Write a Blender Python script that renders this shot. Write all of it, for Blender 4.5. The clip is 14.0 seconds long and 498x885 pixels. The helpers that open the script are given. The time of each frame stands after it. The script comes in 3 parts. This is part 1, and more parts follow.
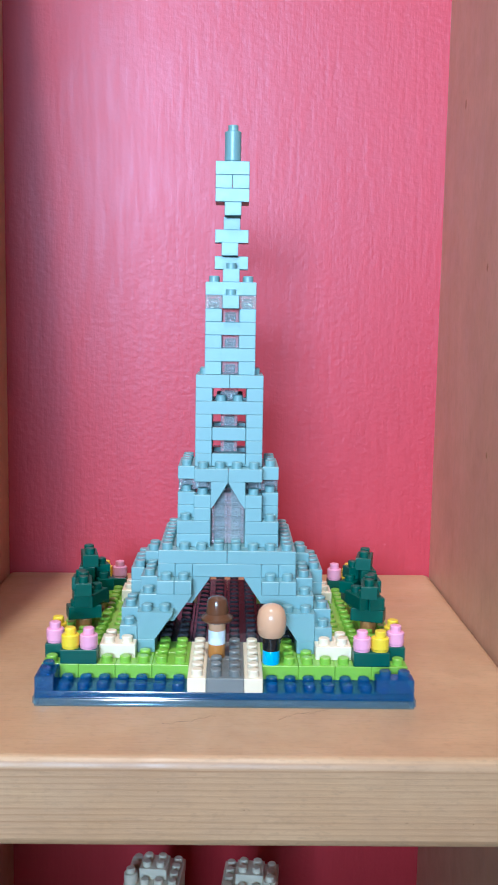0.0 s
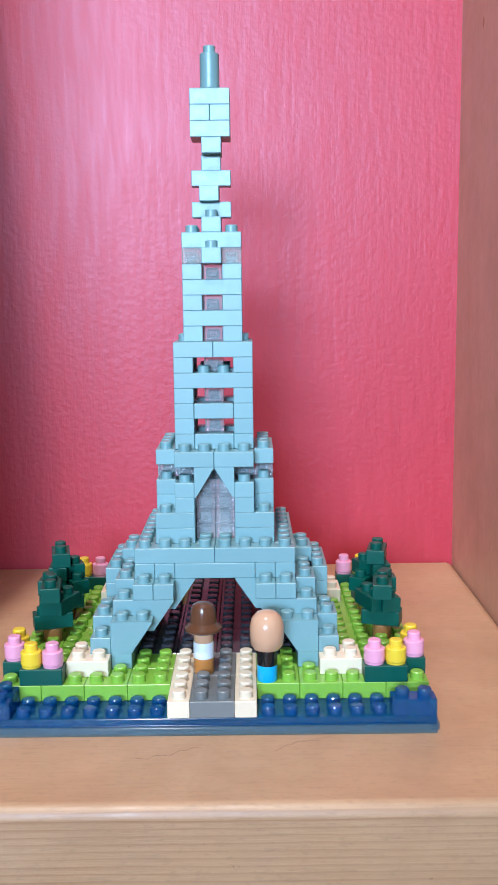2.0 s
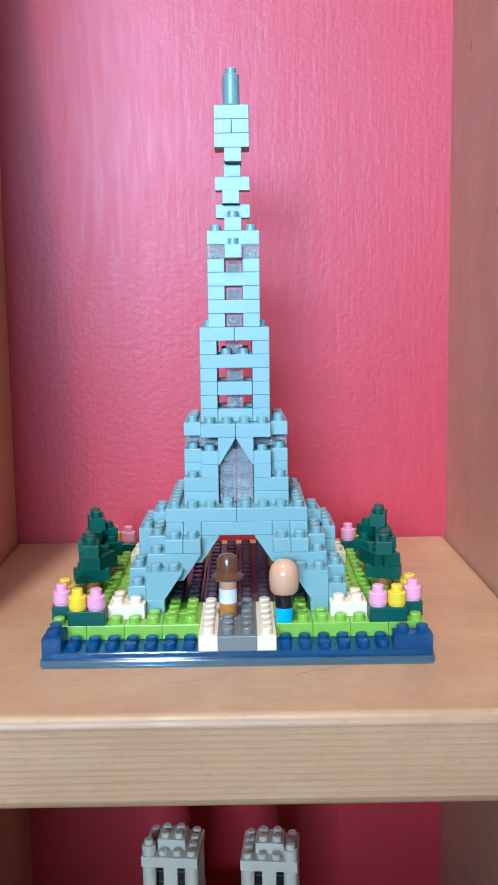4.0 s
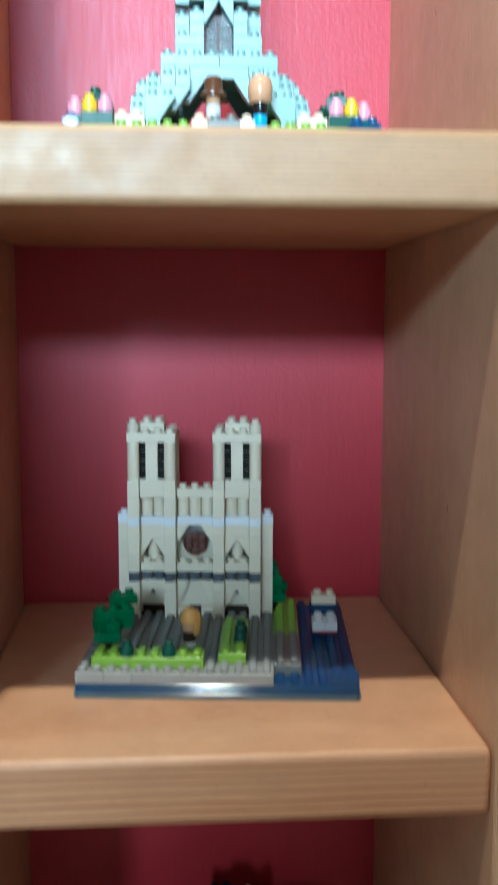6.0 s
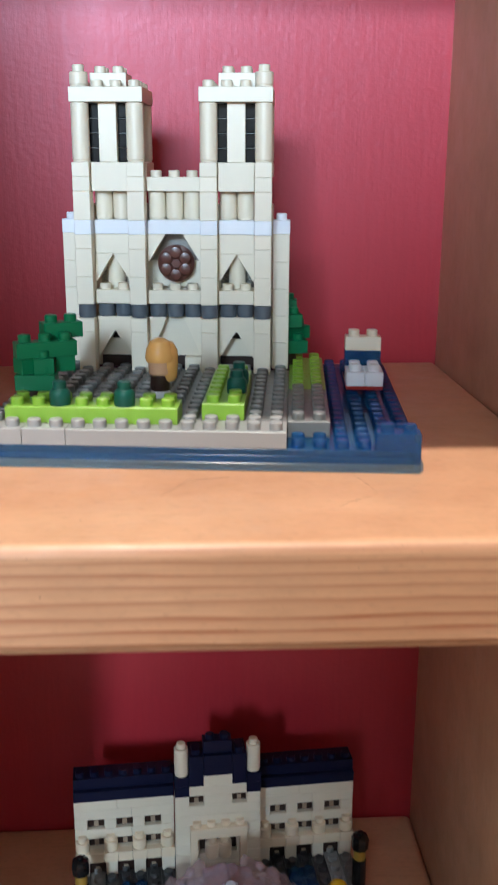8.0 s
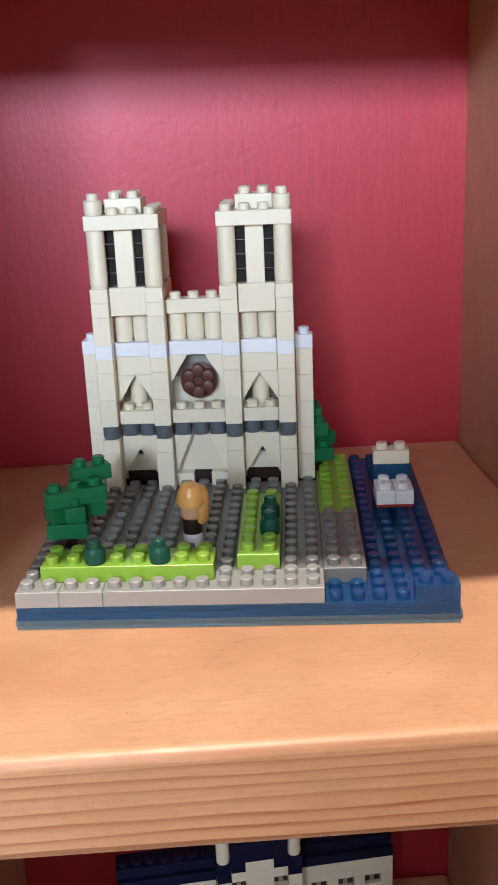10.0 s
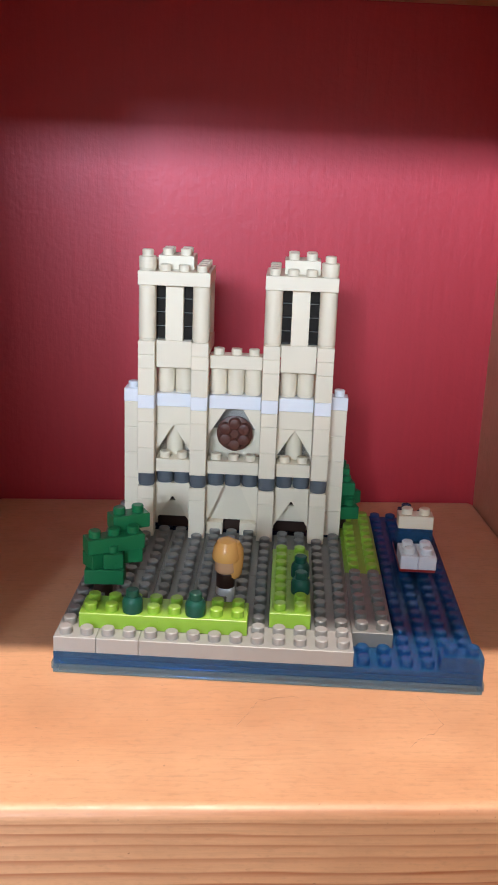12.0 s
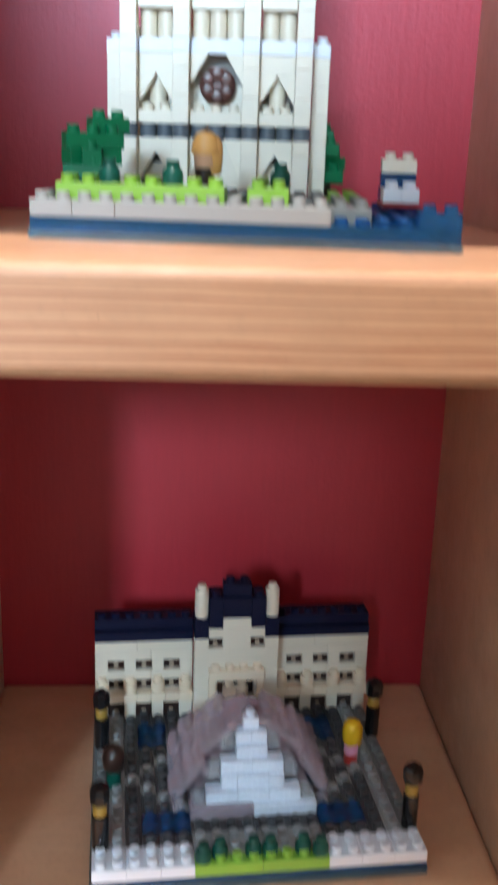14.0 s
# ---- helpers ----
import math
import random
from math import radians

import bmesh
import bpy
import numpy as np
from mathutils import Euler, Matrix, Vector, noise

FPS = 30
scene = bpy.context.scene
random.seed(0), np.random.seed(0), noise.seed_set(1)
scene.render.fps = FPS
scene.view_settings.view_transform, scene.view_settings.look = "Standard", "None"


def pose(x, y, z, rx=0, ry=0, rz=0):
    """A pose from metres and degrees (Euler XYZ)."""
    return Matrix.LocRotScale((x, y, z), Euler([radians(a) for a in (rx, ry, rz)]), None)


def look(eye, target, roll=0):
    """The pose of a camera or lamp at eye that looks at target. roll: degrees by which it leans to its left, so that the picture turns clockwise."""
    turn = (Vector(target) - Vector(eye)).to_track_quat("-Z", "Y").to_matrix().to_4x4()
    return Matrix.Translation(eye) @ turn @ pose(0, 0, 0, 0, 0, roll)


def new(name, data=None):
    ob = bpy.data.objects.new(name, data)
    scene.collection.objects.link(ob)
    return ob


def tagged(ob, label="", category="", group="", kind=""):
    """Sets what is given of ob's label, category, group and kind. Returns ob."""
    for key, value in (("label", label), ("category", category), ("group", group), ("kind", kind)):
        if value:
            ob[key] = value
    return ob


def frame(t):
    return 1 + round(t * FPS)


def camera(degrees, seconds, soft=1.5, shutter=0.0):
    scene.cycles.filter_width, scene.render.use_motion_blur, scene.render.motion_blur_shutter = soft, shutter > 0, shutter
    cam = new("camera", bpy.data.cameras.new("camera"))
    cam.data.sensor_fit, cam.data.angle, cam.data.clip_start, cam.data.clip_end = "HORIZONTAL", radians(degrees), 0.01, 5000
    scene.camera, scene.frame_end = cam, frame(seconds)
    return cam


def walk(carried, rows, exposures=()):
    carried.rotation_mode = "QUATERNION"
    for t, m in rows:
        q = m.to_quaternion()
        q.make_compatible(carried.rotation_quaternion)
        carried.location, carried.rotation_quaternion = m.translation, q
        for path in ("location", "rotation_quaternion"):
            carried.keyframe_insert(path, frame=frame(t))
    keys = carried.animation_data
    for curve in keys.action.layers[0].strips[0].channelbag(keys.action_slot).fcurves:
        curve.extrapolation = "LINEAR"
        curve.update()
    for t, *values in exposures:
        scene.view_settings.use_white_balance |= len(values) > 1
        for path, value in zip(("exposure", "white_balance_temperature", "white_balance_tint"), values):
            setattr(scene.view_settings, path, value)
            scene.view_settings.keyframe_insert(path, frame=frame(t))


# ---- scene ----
cam = camera(28.5, 14.0, 1.7, 0.5)
PATH = [
    (0, (0.00060, -0.19840, 0.08069), (0.00096, -0.17855, 0.07824), 0.96),
    (0.5, (0.00707, -0.20138, 0.08099), (0.00734, -0.18154, 0.07844), 1.49),
    (1, (0.00906, -0.19524, 0.07821), (0.00950, -0.17542, 0.07554), 1.02),
    (1.5, (0.00686, -0.18321, 0.08133), (0.00700, -0.16344, 0.07832), -0.19),
    (2, (0.00735, -0.16496, 0.07734), (0.00732, -0.14518, 0.07436), -0.66),
    (2.2, (0.00737, -0.16364, 0.07596), (0.00720, -0.14387, 0.07296), -0.73),
    (4.3, (-0.00144, -0.19768, 0.07104), (-0.00117, -0.17787, 0.06834), -0.74),
    (4.5, (-0.00346, -0.20077, 0.06863), (-0.00278, -0.18097, 0.06588), -0.78),
    (5, (-0.00405, -0.21377, 0.04029), (-0.00342, -0.19398, 0.03741), -1.02),
    (5.5, (-0.00631, -0.23380, -0.00139), (-0.00533, -0.21404, -0.00434), -0.16),
    (6, (-0.01196, -0.25319, -0.04351), (-0.01051, -0.23340, -0.04600), 0.16),
    (6.5, (-0.00924, -0.23108, -0.08971), (-0.00744, -0.21138, -0.09267), 0.61),
    (7, (-0.00515, -0.20742, -0.11553), (-0.00318, -0.18786, -0.11917), 0.91),
    (7.5, (-0.00300, -0.18528, -0.11670), (-0.00163, -0.16582, -0.12111), 0.36),
    (8, (-0.00072, -0.15853, -0.09674), (0.00024, -0.13930, -0.10214), 0.23),
    (8.5, (-0.00321, -0.14302, -0.09202), (-0.00263, -0.12391, -0.09787), -0.12),
    (8.7, (-0.00485, -0.13987, -0.08583), (-0.00430, -0.12082, -0.09189), -0.29),
    (10.8, (-0.00459, -0.15306, -0.06120), (-0.00364, -0.13400, -0.06718), -3.24),
    (11, (-0.00931, -0.15347, -0.05961), (-0.00847, -0.13438, -0.06553), -2.65),
    (11.5, (-0.01554, -0.15070, -0.05363), (-0.01455, -0.13159, -0.05942), 0.65),
    (12, (-0.01632, -0.15106, -0.05427), (-0.01514, -0.13193, -0.05998), 2.13),
    (12.5, (-0.01869, -0.15033, -0.05607), (-0.01763, -0.13118, -0.06174), 2.04),
    (13, (-0.01413, -0.15317, -0.06082), (-0.01312, -0.13407, -0.06669), 2.28),
    (13.5, (-0.01230, -0.16151, -0.09415), (-0.01154, -0.14230, -0.09965), 2.32),
    (14, (-0.00909, -0.17356, -0.13339), (-0.00806, -0.15439, -0.13899), 1.94),
]
EXPOSURES = [(0.0, -0.47, 5400, 1), (1.0, -0.48, 5450, 2), (2.2, -0.50, 5600, 8), (4.3, -0.44, 5400, -1), (5.0, -0.43, 5450, -13), (5.5, -0.33, 5750, -10),
             (6.0, -0.10, 5900, -8), (6.5, 0.22, 6100, 3), (7.0, 0.5, 6200, 6), (7.5, 0.65, 6300, 6), (8.5, 0.5, 6500, 6),
             (11.0, 0.55, 7000, 14), (12.5, 0.54, 7000, 14), (13.5, 0.72, 6500, 7), (14.0, 0.88, 6200, 4)]
WINDOW_W, LAMP_W = 146.0, 17.0
walk(cam, [(t, look(eye, target, roll)) for t, eye, target, roll in PATH], EXPOSURES)

# ---- world, window light, ceiling lamp ----
world = bpy.data.worlds.new("sky")
scene.world = world
world.use_nodes = True
wn = world.node_tree.nodes
sky = wn.new("ShaderNodeTexSky")
sky.sky_type, sky.sun_disc = "NISHITA", False
sky.sun_elevation, sky.sun_rotation = radians(35), radians(200)
wn["Background"].inputs["Strength"].default_value = 0.1
world.node_tree.links.new(sky.outputs[0], wn["Background"].inputs["Color"])

WIN = (-0.88, 0.02, 0.42, 0.82)      # window opening: x0, x1, z0, z1
WALL_Y = -2.6


def area_lamp(name, where, target, sx, sz, watts, colour, shape="RECTANGLE"):
    data = bpy.data.lights.new(name, "AREA")
    data.shape, data.size, data.energy, data.color = shape, sx, watts, colour
    if shape == "RECTANGLE":
        data.size_y = sz
    ob = new(name, data)
    ob.matrix_world = look(where, target)
    return ob


area_lamp("window_daylight", ((WIN[0] + WIN[1]) / 2, WALL_Y - 0.02, (WIN[2] + WIN[3]) / 2),
          (0, 0, -0.05), WIN[1] - WIN[0] - 0.04, WIN[3] - WIN[2] - 0.04, WINDOW_W, (0.58, 0.78, 1.0))
area_lamp("ceiling_lamp_light", (-0.13, -0.46, 1.18), (0, 0.02, -0.1), 0.04, 0.04, LAMP_W, (0.97, 0.90, 0.84), "DISK")


# ---- materials ----
def material(name, colour, rough=0.4, metal=0.0):
    m = bpy.data.materials.new(name)
    m.use_nodes = True
    b = m.node_tree.nodes["Principled BSDF"]
    b.inputs["Base Color"].default_value = (*colour, 1)
    b.inputs["Roughness"].default_value = rough
    b.inputs["Metallic"].default_value = metal
    return m, b, m.node_tree.nodes, m.node_tree.links


def mixed(n, l, a, b, factor, blend="MIX"):
    node = n.new("ShaderNodeMix")
    node.data_type, node.blend_type = "RGBA", blend
    for socket, v in ((node.inputs[6], a), (node.inputs[7], b)):
        if isinstance(v, tuple):
            socket.default_value = (*v, 1)
        else:
            l.new(v, socket)
    if isinstance(factor, float):
        node.inputs[0].default_value = factor
    else:
        l.new(factor, node.inputs[0])
    return node.outputs[2]


def noise_node(n, l, coords, scale, detail=3.0, rough=0.5, stretch=None):
    t = n.new("ShaderNodeTexNoise")
    t.inputs["Scale"].default_value, t.inputs["Detail"].default_value, t.inputs["Roughness"].default_value = scale, detail, rough
    if stretch:
        mp = n.new("ShaderNodeMapping")
        mp.inputs["Scale"].default_value = stretch
        l.new(coords, mp.inputs["Vector"])
        coords = mp.outputs[0]
    l.new(coords, t.inputs["Vector"])
    return t.outputs["Fac"]


def ramp(n, l, fac, *stops):
    r = n.new("ShaderNodeValToRGB")
    while len(r.color_ramp.elements) < len(stops):
        r.color_ramp.elements.new(0.5)
    for e, (p, c) in zip(r.color_ramp.elements, stops):
        e.position, e.color = p, (*c, 1) if isinstance(c, tuple) else (c, c, c, 1)
    l.new(fac, r.inputs[0])
    return r.outputs[0]


def bump(n, l, b, height, strength, distance):
    u = n.new("ShaderNodeBump")
    u.inputs["Strength"].default_value, u.inputs["Distance"].default_value = strength, distance
    l.new(height, u.inputs["Height"])
    l.new(u.outputs[0], b.inputs["Normal"])


def plastic(name, colour, rough=0.28, clear=0.0, spread=0.05, sss=0.06, see=0.45, shine=0.5):
    """Moulded toy plastic: a slight difference from brick to brick, fine scuffs, a little dust."""
    m, b, n, l = material(name, colour, rough)
    info, tc = n.new("ShaderNodeObjectInfo"), n.new("ShaderNodeTexCoord")
    dark = tuple(c * (1 - spread) for c in colour)
    lite = tuple(min(1, c * (1 + spread)) for c in colour)
    col = mixed(n, l, dark, lite, info.outputs["Random"])
    b.inputs["IOR"].default_value, b.inputs["Specular IOR Level"].default_value = 1.5, shine
    if clear:
        l.new(col, b.inputs["Base Color"])
        b.inputs["Transmission Weight"].default_value = clear
        thin, sheen = n.new("ShaderNodeBsdfTransparent"), n.new("ShaderNodeBsdfGlossy")
        l.new(mixed(n, l, col, (1.0, 1.0, 1.0), 0.1), thin.inputs["Color"])
        sheen.inputs["Roughness"].default_value = rough
        edge = n.new("ShaderNodeLayerWeight")
        edge.inputs["Blend"].default_value = 0.2
        faint = ramp(n, l, edge.outputs["Facing"], (0.0, 0.03), (0.9, 0.11))
        coat, both = n.new("ShaderNodeMixShader"), n.new("ShaderNodeMixShader")
        l.new(faint, coat.inputs[0])
        l.new(thin.outputs[0], coat.inputs[1])
        l.new(sheen.outputs[0], coat.inputs[2])
        both.inputs[0].default_value = see
        l.new(b.outputs[0], both.inputs[1])
        l.new(coat.outputs[0], both.inputs[2])
        l.new(both.outputs[0], n["Material Output"].inputs["Surface"])
    else:
        soil = ramp(n, l, noise_node(n, l, tc.outputs["Object"], 120, 3, 0.5), (0.35, 0.0), (0.8, 0.3))
        l.new(mixed(n, l, col, tuple(c * 0.9 + 0.012 for c in colour), soil), b.inputs["Base Color"])
        b.inputs["Subsurface Weight"].default_value = sss
        b.inputs["Subsurface Scale"].default_value = 0.0006
        b.inputs["Subsurface Radius"].default_value = (1.0, 0.8, 0.6)
    scuff = noise_node(n, l, tc.outputs["Object"], 900, 3, 0.6)
    l.new(ramp(n, l, scuff, (0.3, rough * 0.9), (0.7, min(1.0, rough * 1.22))), b.inputs["Roughness"])
    if not clear:
        bump(n, l, b, scuff, 0.03, 0.00005)
    return m


GREY = plastic("blue_grey_plastic", (0.19, 0.33, 0.34), 0.38, shine=1.0)
STONE = plastic("mid_grey_plastic", (0.175, 0.178, 0.172), 0.4, shine=0.8)
PALE = plastic("pale_grey_plastic", (0.31, 0.305, 0.295), 0.4, shine=0.8)
ASH = plastic("dark_grey_plastic", (0.06, 0.06, 0.062), 0.35)
SLATE = plastic("slate_blue_plastic", (0.105, 0.12, 0.14), 0.35)
CREAM = plastic("cream_plastic", (0.79, 0.69, 0.54), 0.42, spread=0.04, shine=0.9)
BEIGE = plastic("beige_plastic", (0.84, 0.68, 0.49), 0.4, spread=0.04, shine=0.7)
TAN = plastic("tan_plastic", (0.42, 0.31, 0.22), 0.35)
WHITE = plastic("white_plastic", (0.80, 0.80, 0.84), 0.3, spread=0.03)
LIME = plastic("lime_plastic", (0.26, 0.47, 0.05), 0.3)
HEDGE = plastic("dark_green_plastic", (0.005, 0.075, 0.052), 0.35, shine=0.3)
LEAF = plastic("green_plastic", (0.004, 0.15, 0.055), 0.35, shine=0.3)
PINK = plastic("pink_plastic", (0.85, 0.36, 0.50), 0.3, spread=0.04)
YELLOW = plastic("yellow_plastic", (0.85, 0.58, 0.03), 0.3, spread=0.04)
GOLD = plastic("gold_yellow_plastic", (0.36, 0.21, 0.035), 0.3)
TRUNK = plastic("tan_brown_plastic", (0.34, 0.15, 0.05), 0.35)
UMBER = plastic("dark_brown_plastic", (0.03, 0.013, 0.009), 0.3)
BROWN_CLEAR = plastic("clear_brown_plastic", (0.22, 0.075, 0.055), 0.3, clear=0.5, see=0.1)
NAVY = plastic("navy_plastic", (0.003, 0.005, 0.026), 0.45, shine=0.2)
RED = plastic("red_plastic", (0.45, 0.03, 0.02), 0.3)
BLACK = plastic("black_plastic", (0.008, 0.008, 0.009), 0.14)
# Lip of the plates: paler where thin, light passing through it painted in.
BLUE_THIN_LIT = plastic("thin_lit_clear_blue_plastic", (0.50, 0.70, 0.82), 0.10, clear=0.7, see=0.7)
BLUE_CLEAR = plastic("clear_blue_plastic", (0.05, 0.30, 0.64), 0.10, clear=0.6, see=0.6, shine=0.4)
CLEAR = plastic("clear_plastic", (0.94, 0.96, 1.0), 0.03, clear=0.77, see=0.0)
SMOKE = plastic("smoky_clear_plastic", (0.13, 0.125, 0.145), 0.12, clear=0.3, see=0.35)
ROSE = plastic("pinkish_clear_plastic", (0.90, 0.80, 0.84), 0.12, clear=0.3, see=0.68)
FROST = plastic("frosted_white_plastic", (0.80, 0.86, 0.97), 0.25, spread=0.05)
SKIN = plastic("tan_doll_plastic", (0.62, 0.34, 0.20), 0.22)
BLOND = plastic("blond_doll_plastic", (0.76, 0.39, 0.12), 0.22)
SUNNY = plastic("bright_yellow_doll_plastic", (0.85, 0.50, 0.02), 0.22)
HAT = plastic("brown_doll_plastic", (0.12, 0.045, 0.02), 0.18)
SKY = plastic("sky_blue_doll_plastic", (0.04, 0.42, 0.75), 0.3)
ORANGE = plastic("orange_doll_plastic", (0.50, 0.19, 0.04), 0.3)


def wood(name, axis, pale, mid, dark, spacing, heart, lines=1.0):
    """Varnished pine. axis: the way the grain runs; heart: the middle of its growth rings across the grain; spacing: ring width."""
    m, b, n, l = material(name, mid, 0.42)
    b.inputs["Specular IOR Level"].default_value = 0.75
    tc = n.new("ShaderNodeTexCoord").outputs["Object"]
    along = {"X": (0.05, 0.1, 1), "Y": (0.1, 0.05, 1), "Z": (1, 0.1, 0.05)}[axis]
    flat = n.new("ShaderNodeVectorMath")
    flat.operation = "SUBTRACT"
    flat.inputs[1].default_value = heart
    across = n.new("ShaderNodeVectorMath")
    across.operation = "MULTIPLY"
    across.inputs[1].default_value = {"X": (0, 1, 1), "Y": (1, 0, 1), "Z": (1, 1, 0)}[axis]
    l.new(tc, flat.inputs[0])
    l.new(flat.outputs[0], across.inputs[0])
    radius = n.new("ShaderNodeVectorMath")
    radius.operation = "LENGTH"
    l.new(across.outputs[0], radius.inputs[0])

    def sums(op, a, value):
        node = n.new("ShaderNodeMath")
        node.operation = op
        l.new(a, node.inputs[0])
        if isinstance(value, float):
            node.inputs[1].default_value = value
        else:
            l.new(value, node.inputs[1])
        return node.outputs[0]

    wide = sums("MULTIPLY", noise_node(n, l, tc, 60, 3, 0.5, along), 1.9)
    fine = sums("MULTIPLY", noise_node(n, l, tc, 420, 3, 0.6, along), 0.8)
    ring = sums("FRACT", sums("ADD", sums("ADD", sums("DIVIDE", radius.outputs["Value"], spacing), wide), fine), 0.0)
    # Rings, with a raised floor that paints the shade of the cut edges.
    ring_and_shade = ramp(n, l, ring, (0.0, 0.2), (0.55, 0.38), (0.88, 1.0), (1.0, 0.2))
    fade = ramp(n, l, noise_node(n, l, tc, 130, 2, 0.5, along), (0.3, 0.35 * lines), (0.65, lines))
    blotch = mixed(n, l, mid, pale, ramp(n, l, noise_node(n, l, tc, 45, 4, 0.55, {"X": (0.3, 1, 1), "Y": (1, 0.3, 1), "Z": (1, 1, 0.3)}[axis]), (0.35, 0.0), (0.7, 0.65)))
    facing = n.new("ShaderNodeSeparateXYZ")
    l.new(n.new("ShaderNodeTexCoord").outputs["Normal"], facing.inputs[0])
    flat_cut = sums("ABSOLUTE", facing.outputs[{"X": 2, "Y": 2, "Z": 0}[axis]], 0.0)
    edge_cut = ramp(n, l, flat_cut, (0.3, 1.0), (0.85, 0.2))
    grain = mixed(n, l, blotch, dark, sums("MULTIPLY", sums("MULTIPLY", ring_and_shade, fade), edge_cut))
    fibre = noise_node(n, l, tc, 1500, 4, 0.7, {"X": (0.06, 1, 1), "Y": (1, 0.06, 1), "Z": (1, 1, 0.06)}[axis])
    hairs = mixed(n, l, grain, tuple(c * 0.55 for c in mid), ramp(n, l, fibre, (0.50, 0.0), (0.80, 0.38)))
    specks = ramp(n, l, noise_node(n, l, tc, 850, 2, 0.5), (0.74, 0.0), (0.80, 0.5))
    smudge = ramp(n, l, noise_node(n, l, tc, 38, 6, 0.65), (0.42, 0.0), (0.72, 0.5))
    pores = mixed(n, l, hairs, tuple(c * 0.5 for c in mid), ramp(n, l, noise_node(n, l, tc, 1300, 2, 0.6, {"X": (0.4, 1, 1), "Y": (1, 0.4, 1), "Z": (1, 1, 0.4)}[axis]), (0.54, 0.0), (0.76, 0.30)))
    soiled = mixed(n, l, pores, tuple(c * k for c, k in zip(mid, (0.68, 0.66, 0.66))), smudge)
    l.new(mixed(n, l, soiled, tuple(c * 0.35 for c in dark), specks), b.inputs["Base Color"])
    l.new(ramp(n, l, noise_node(n, l, tc, 140, 4, 0.6), (0.3, 0.38), (0.7, 0.55)), b.inputs["Roughness"])
    bump(n, l, b, fibre, 0.25, 0.0002)
    return m


FINE_PINE = wood("fine_grained_pine", "X", (0.64, 0.39, 0.215), (0.565, 0.31, 0.16), (0.31, 0.115, 0.038), 0.0013, (0, 0.03, -3.0), 0.7)
BOLD_PINE = wood("bold_grained_pine", "X", (0.74, 0.425, 0.25), (0.68, 0.345, 0.185), (0.34, 0.085, 0.028), 0.0023, (0, 0.03, -3.0), 1.0)
BOARD_WOOD = wood("pine_upright", "Z", (0.64, 0.40, 0.26), (0.57, 0.33, 0.20), (0.37, 0.17, 0.085), 0.0022, (3.0, 0.03, 0), 0.6)

RED_PAINT, _b, _n, _l = material("crimson_brushed_paint", (0.46, 0.03, 0.06), 0.36)
_b.inputs["Coat Weight"].default_value, _b.inputs["Coat Roughness"].default_value = 0.14, 0.36
_b.inputs["Specular IOR Level"].default_value = 0.78
_b.inputs["Specular Tint"].default_value = (1.0, 0.64, 0.77, 1)
_tc = _n.new("ShaderNodeTexCoord").outputs["Object"]
_stroke = noise_node(_n, _l, _tc, 620, 5, 0.65, (1, 1, 0.1))
_ripple = noise_node(_n, _l, _tc, 560, 2, 0.5, (1, 1, 1.2))
_l.new(mixed(_n, _l, (0.40, 0.018, 0.026), (0.51, 0.028, 0.038), _stroke), _b.inputs["Base Color"])
_l.new(ramp(_n, _l, _stroke, (0.3, 0.40), (0.7, 0.50)), _b.inputs["Roughness"])
_sum = _n.new("ShaderNodeMath")
_l.new(_stroke, _sum.inputs[0])
_l.new(_ripple, _sum.inputs[1])
bump(_n, _l, _b, _sum.outputs[0], 0.22, 0.0004)

PLASTER, _b, _n, _l = material("white_wall_paint", (0.40, 0.38, 0.35), 0.8)
_tc = _n.new("ShaderNodeTexCoord").outputs["Object"]
_f = noise_node(_n, _l, _tc, 14, 5, 0.6)
_l.new(mixed(_n, _l, (0.37, 0.35, 0.32), (0.43, 0.41, 0.38), _f), _b.inputs["Base Color"])
bump(_n, _l, _b, _f, 0.1, 0.003)
FLOOR_WOOD = wood("oak_floor", "Y", (0.42, 0.27, 0.15), (0.36, 0.22, 0.12), (0.25, 0.14, 0.07), 0.006, (0.3, 0, -2.0))


# ---- mesh helpers ----
def mesh_object(name, bm, mat, parent=None, label=""):
    me = bpy.data.meshes.new(name)
    bm.normal_update()
    bm.to_mesh(me)
    bm.free()
    for one in mat if isinstance(mat, (list, tuple)) else [mat]:
        me.materials.append(one)
    ob = new(name, me)
    ob.parent = parent
    return tagged(ob, label)


def part(name, bm, mat, parent, label=""):
    return mesh_object(name, bm, mat, parent, label)


def slab(plan, z0, z1, bevel=0.0, segments=2):
    """An upright prism over a plan polygon, its edges rounded."""
    bm = bmesh.new()
    low = [bm.verts.new((x, y, z0)) for x, y in plan]
    high = [bm.verts.new((x, y, z1)) for x, y in plan]
    bm.faces.new(low[::-1])
    bm.faces.new(high)
    for i in range(len(plan)):
        j = (i + 1) % len(plan)
        bm.faces.new((low[i], low[j], high[j], high[i]))
    if bevel:
        bmesh.ops.bevel(bm, geom=bm.edges[:], offset=bevel, segments=segments, profile=0.5, affect="EDGES")
        for f in bm.faces:
            f.smooth = f.calc_area() < 0.0004
    return bm


def box(x0, x1, y0, y1, z0, z1, bevel=0.0):
    return slab([(x0, y0), (x1, y0), (x1, y1), (x0, y1)], z0, z1, bevel)


